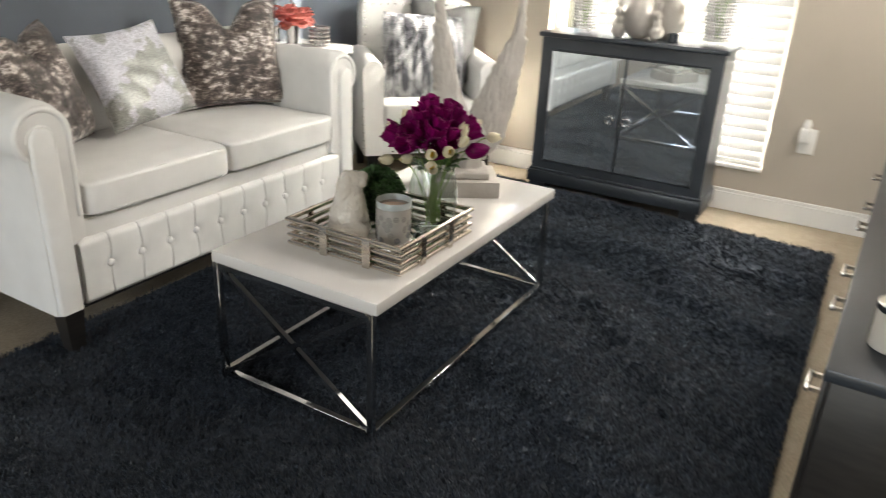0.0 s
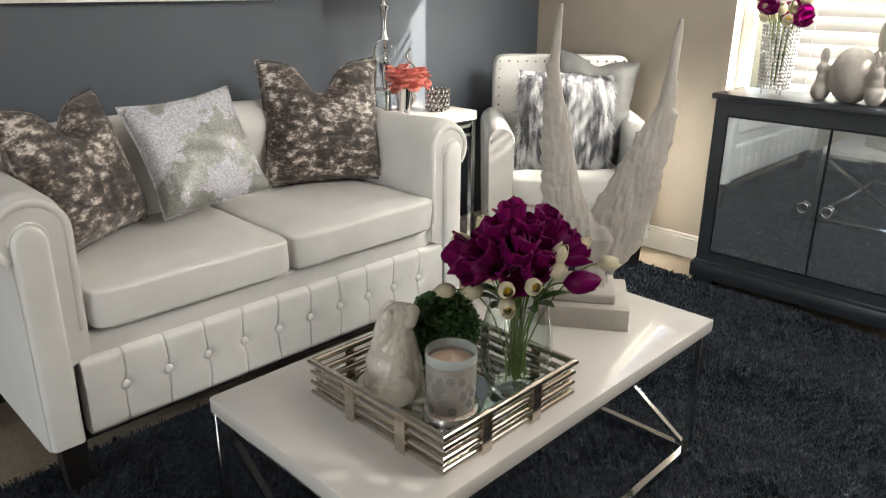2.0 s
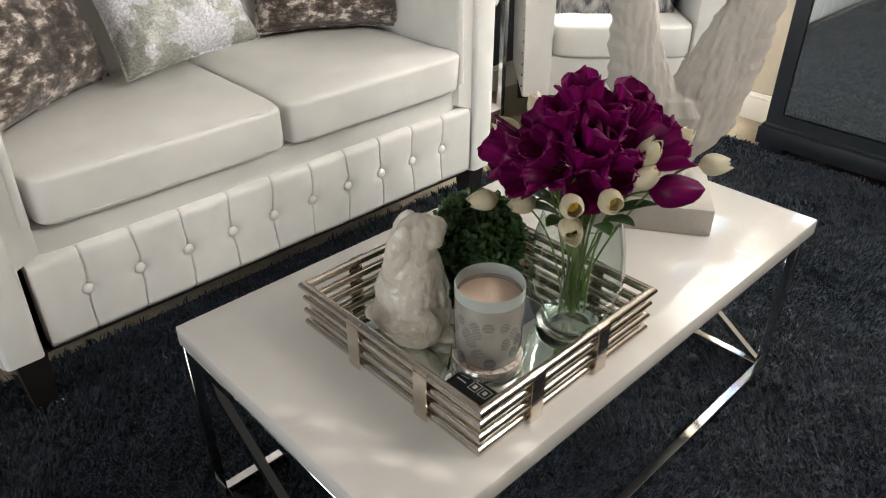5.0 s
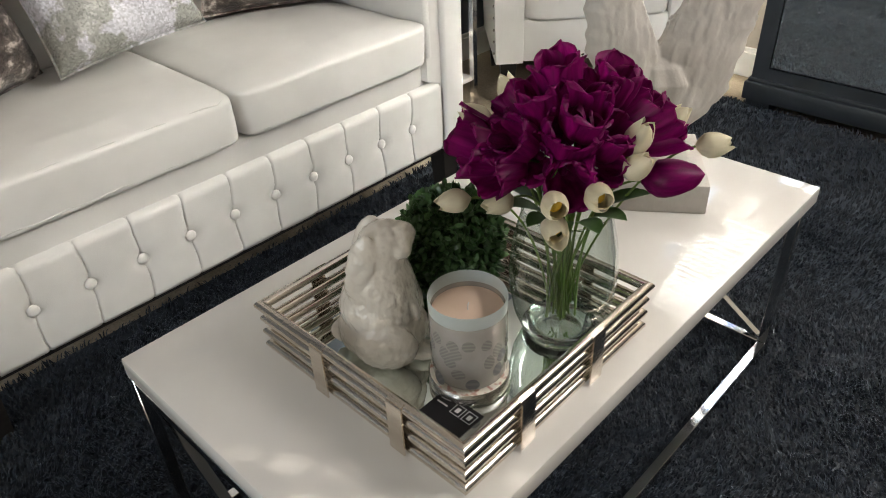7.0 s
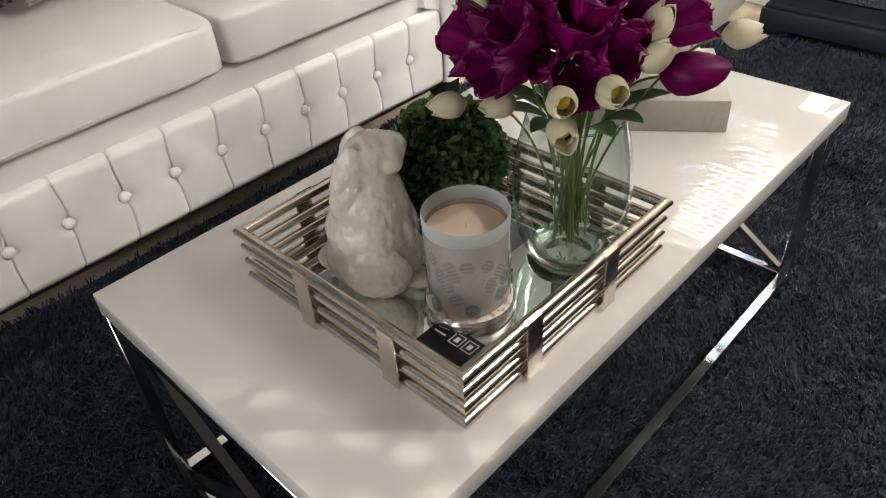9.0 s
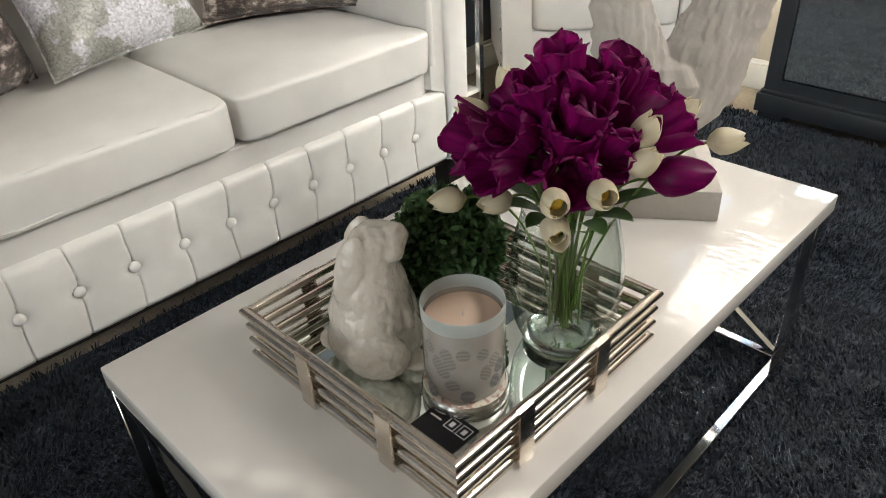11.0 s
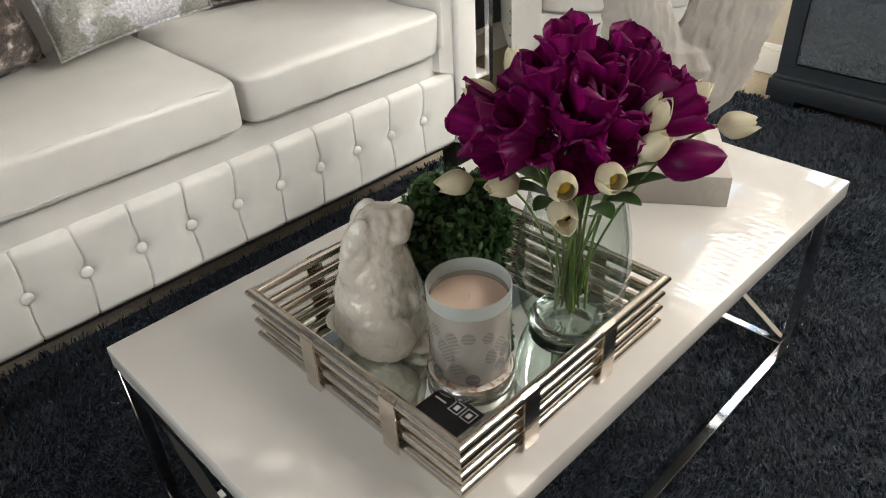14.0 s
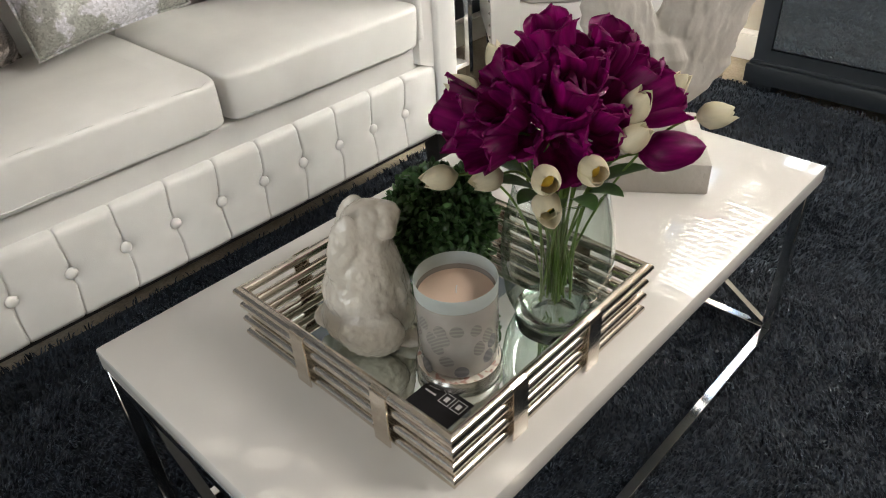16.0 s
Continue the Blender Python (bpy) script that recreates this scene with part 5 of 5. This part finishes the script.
solid("tealight_holder", lathe([(0.022, DZ), (0.026, DZ + 0.004), (0.026, DZ + 0.042), (0.022, DZ + 0.044), (0.02, DZ + 0.02)], 2.0, -0.31, 20), BLACK_PAINT, "small black tealight holder on the cabinet", "candle holder")

# ---- side table with lamp and flowers ----
side = thing("side_table", "white and chrome side table between sofa and armchair", "side table", 1.04, 1.32, ZF)
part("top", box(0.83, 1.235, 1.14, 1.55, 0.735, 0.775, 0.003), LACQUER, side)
for z in (0.70, 0.66, 0.12):
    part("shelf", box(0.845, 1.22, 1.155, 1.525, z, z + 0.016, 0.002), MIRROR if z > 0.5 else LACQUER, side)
for x in (0.845, 1.222):
    for y in (1.155, 1.525):
        part("leg", box(x - 0.011, x + 0.011, y - 0.011, y + 0.011, ZF, 0.735, 0.0015, 1), CHROME, side)
for x in (0.845, 1.222):
    part("side_rail", box(x - 0.008, x + 0.008, 1.166, 1.524, 0.60, 0.62), CHROME, side, smooth=0)

low = thing("side_table", "low white and chrome side table at the sofa's open end", "side table", -1.04, 1.43, ZF)
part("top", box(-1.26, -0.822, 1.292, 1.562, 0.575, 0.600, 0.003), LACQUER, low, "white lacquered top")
for x in (-1.247, -0.836):
    for y in (1.306, 1.549):
        part("leg", box(x - 0.012, x + 0.012, y - 0.012, y + 0.012, ZF, 0.575, 0.0015, 1), CHROME, low)
    part("side_rail", box(x - 0.010, x + 0.010, 1.318, 1.537, 0.555, 0.575), CHROME, low, smooth=0)
    part("base_rail", box(x - 0.010, x + 0.010, 1.318, 1.537, 0.01, 0.03), CHROME, low, smooth=0)
for y in (1.306, 1.549):
    part("front_rail", box(-1.235, -0.848, y - 0.010, y + 0.010, 0.553, 0.575), CHROME, low, smooth=0)

lamp = thing("table_lamp", "chrome and glass-ball table lamp with a white shade", "lamp", 0.955, 1.43, 0.775)
part("base", lathe([(0.065, 0), (0.065, 0.012), (0.03, 0.022), (0.016, 0.04)], seg=32), CHROME, lamp, world=False)
part("lower_stem", lathe([(0.016, 0.04), (0.010, 0.09), (0.016, 0.15), (0.024, 0.195), (0.014, 0.20)], seg=24), CHROME, lamp, world=False)
part("glass_ball", ball(0, 0, 0.25, 0.052, 0.052, 0.052, 4), GLASS, lamp, "clear glass ball", world=False)
part("upper_stem", lathe([(0.022, 0.298), (0.012, 0.33), (0.009, 0.36), (0.014, 0.41), (0.024, 0.435), (0.008, 0.44), (0.008, 0.60)], seg=24), CHROME, lamp, world=False)
part("inner_rod", lathe([(0.005, 0.198), (0.005, 0.300)], seg=12), CHROME, lamp, world=False)
part("shade", ring_mesh([[(r * math.cos(2 * math.pi * i / 48), r * math.sin(2 * math.pi * i / 48), z) for i in range(48)] for r, z in ((0.185, 0.475), (0.150, 0.74), (0.147, 0.74), (0.182, 0.475))], loop=True), SHADE, lamp, "white cloth drum shade", world=False)

pot = thing("silver_vase", "silver tapered vase of coral flowers", "vase", 0.905, 1.255, 0.775)
part("body", lathe([(0.022, 0), (0.026, 0.004), (0.030, 0.06), (0.038, 0.115), (0.036, 0.115), (0.024, 0.01)], seg=28), CHROME, pot, world=False)
for dx, dy, dz, n in ((0, -0.01, 0.140, 18), (0.080, 0.02, 0.140, 14), (0.02, 0.05, 0.165, 12)):
    fl = thing("coral_flower", "ruffled coral pink flower in the silver vase", "flower", 0.905 + dx, 1.255 + dy, 0.775 + dz, group="coral flowers")
    for k in range(n):
        tilt = 12 + 75 * (k / n)
        o = new("petal", PET["coral"][0])
        o.parent = fl
        o.matrix_basis = pose(0, 0, 0, 0, 0, k * 137.5) @ pose(0, 0, 0, 0, tilt, 0) @ Matrix.Scale(1.35 if n > 12 else 1.1, 4)
    part("stem", tube([(0, 0, 0.005), (-dx * 0.5, -dy * 0.5, -dz * 0.4), (-dx, -dy, -dz + 0.02)], 0.003, 6), STEM, fl, world=False)

vot = thing("crystal_votive", "cut crystal votive holder on the side table", "candle holder", 1.10, 1.25, 0.775)
part("bowl", lathe([(0.038, 0), (0.046, 0.004), (0.047, 0.09), (0.041, 0.092), (0.040, 0.012)], seg=24), CRYSTAL, vot, world=False)
facets = [ball(0.048 * math.cos(2 * math.pi * (k + 0.5 * (j % 2)) / 14), 0.048 * math.sin(2 * math.pi * (k + 0.5 * (j % 2)) / 14), 0.013 + 0.019 * j, 0.009, 0.009, 0.010, 1) for j in range(5) for k in range(14)]
part("facet_band", join(*facets), CHROME, vot, world=False, smooth=0)
vot2 = thing("glass_box", "small clear glass trinket box on the side table", "box", 0.86, 1.36, 0.775)
part("case", box(-0.035, 0.035, -0.035, 0.035, 0, 0.10, 0.003), CRYSTAL, vot2, world=False)
part("lid_frame", box(-0.038, 0.038, -0.038, 0.038, 0.10, 0.108, 0.002), CHROME, vot2, world=False)
solid("wire_ornament", tube([(1.10 + 0.018 * math.sin(i * 0.9), 1.42 + 0.008 * math.cos(i), 0.776 + 0.018 * i) for i in range(15)], [0.010 - 0.0004 * i for i in range(15)], 8), NAIL, "dark twisted metal ornament on the side table", "ornament", smooth=80)

# ---- picture over the sofa ----
pic = thing("wall_art", "black and white abstract canvas on the slate wall", "picture", -0.35, YN - 0.02, 1.236)
part("canvas", box(-1.15, 0.53, YN - 0.036, YN - 0.006, 1.248, 2.05, 0.002), ARTWORK, pic)
part("frame", join(box(-1.16, 0.54, YN - 0.040, YN - 0.002, 1.236, 1.248), box(-1.16, 0.54, YN - 0.040, YN - 0.002, 2.05, 2.062), box(-1.16, -1.15, YN - 0.040, YN - 0.002, 1.248, 2.05), box(0.53, 0.54, YN - 0.040, YN - 0.002, 1.248, 2.05)), WHITE_PLASTIC, pic, smooth=0)

# ---- media console opposite the sofa ----
con = thing("media_console", "black media console with silver bar handles", "console", 0.75, -1.575, ZF, -1.6)
part("body", box(-1.12, 1.12, -0.22, 0.22, 0.04, 0.52, 0.004), BLACK_WOOD, con, world=False)
part("top", box(-1.135, 1.135, -0.235, 0.235, 0.52, 0.55, 0.004), BLACK_PAINT, con, world=False)
for k in range(3):
    x = -0.74 + 0.74 * k
    d = part("drawer", box(x - 0.35, x + 0.35, 0.22, 0.234, 0.07, 0.50, 0.003), BLACK_WOOD, con, world=False)
    for dx in (-0.27, 0.2):
        part("handle", join(box(x + dx - 0.045, x + dx + 0.045, 0.256, 0.266, 0.44, 0.452, 0.002), box(x + dx - 0.04, x + dx - 0.03, 0.234, 0.257, 0.441, 0.451), box(x + dx + 0.03, x + dx + 0.04, 0.234, 0.257, 0.441, 0.451)), CHROME, d, "silver bar handle", world=False)
for x in (-1.0, 1.0):
    for y in (-0.18, 0.18):
        part("foot", box(x - 0.03, x + 0.03, y - 0.03, y + 0.03, 0, 0.04), BLACK_WOOD, con, world=False)
tv = thing("television", "grey flat television standing on the media console", "television", 0.85, -1.60, 0.535, -1.6)
part("screen", box(-0.62, 0.62, 0.0, 0.035, 0.06, 0.76, 0.006), SCREEN, tv, world=False)
part("stand", join(box(-0.25, 0.25, -0.10, 0.12, 0.0, 0.014, 0.004), box(-0.04, 0.04, -0.005, 0.02, 0.014, 0.08)), BLACK_PAINT, tv, world=False)
mug = thing("white_candle", "white jar candle with a silver lid on the media console", "candle", -0.20, -1.425, 0.535)
part("jar", lathe([(0.045, 0), (0.05, 0.004), (0.05, 0.085), (0.046, 0.09)], seg=32), CERAMIC, mug, world=False)
part("lid", lathe([(0.051, 0.090), (0.052, 0.092), (0.052, 0.104), (0.048, 0.106)], seg=32), STEEL, mug, world=False)
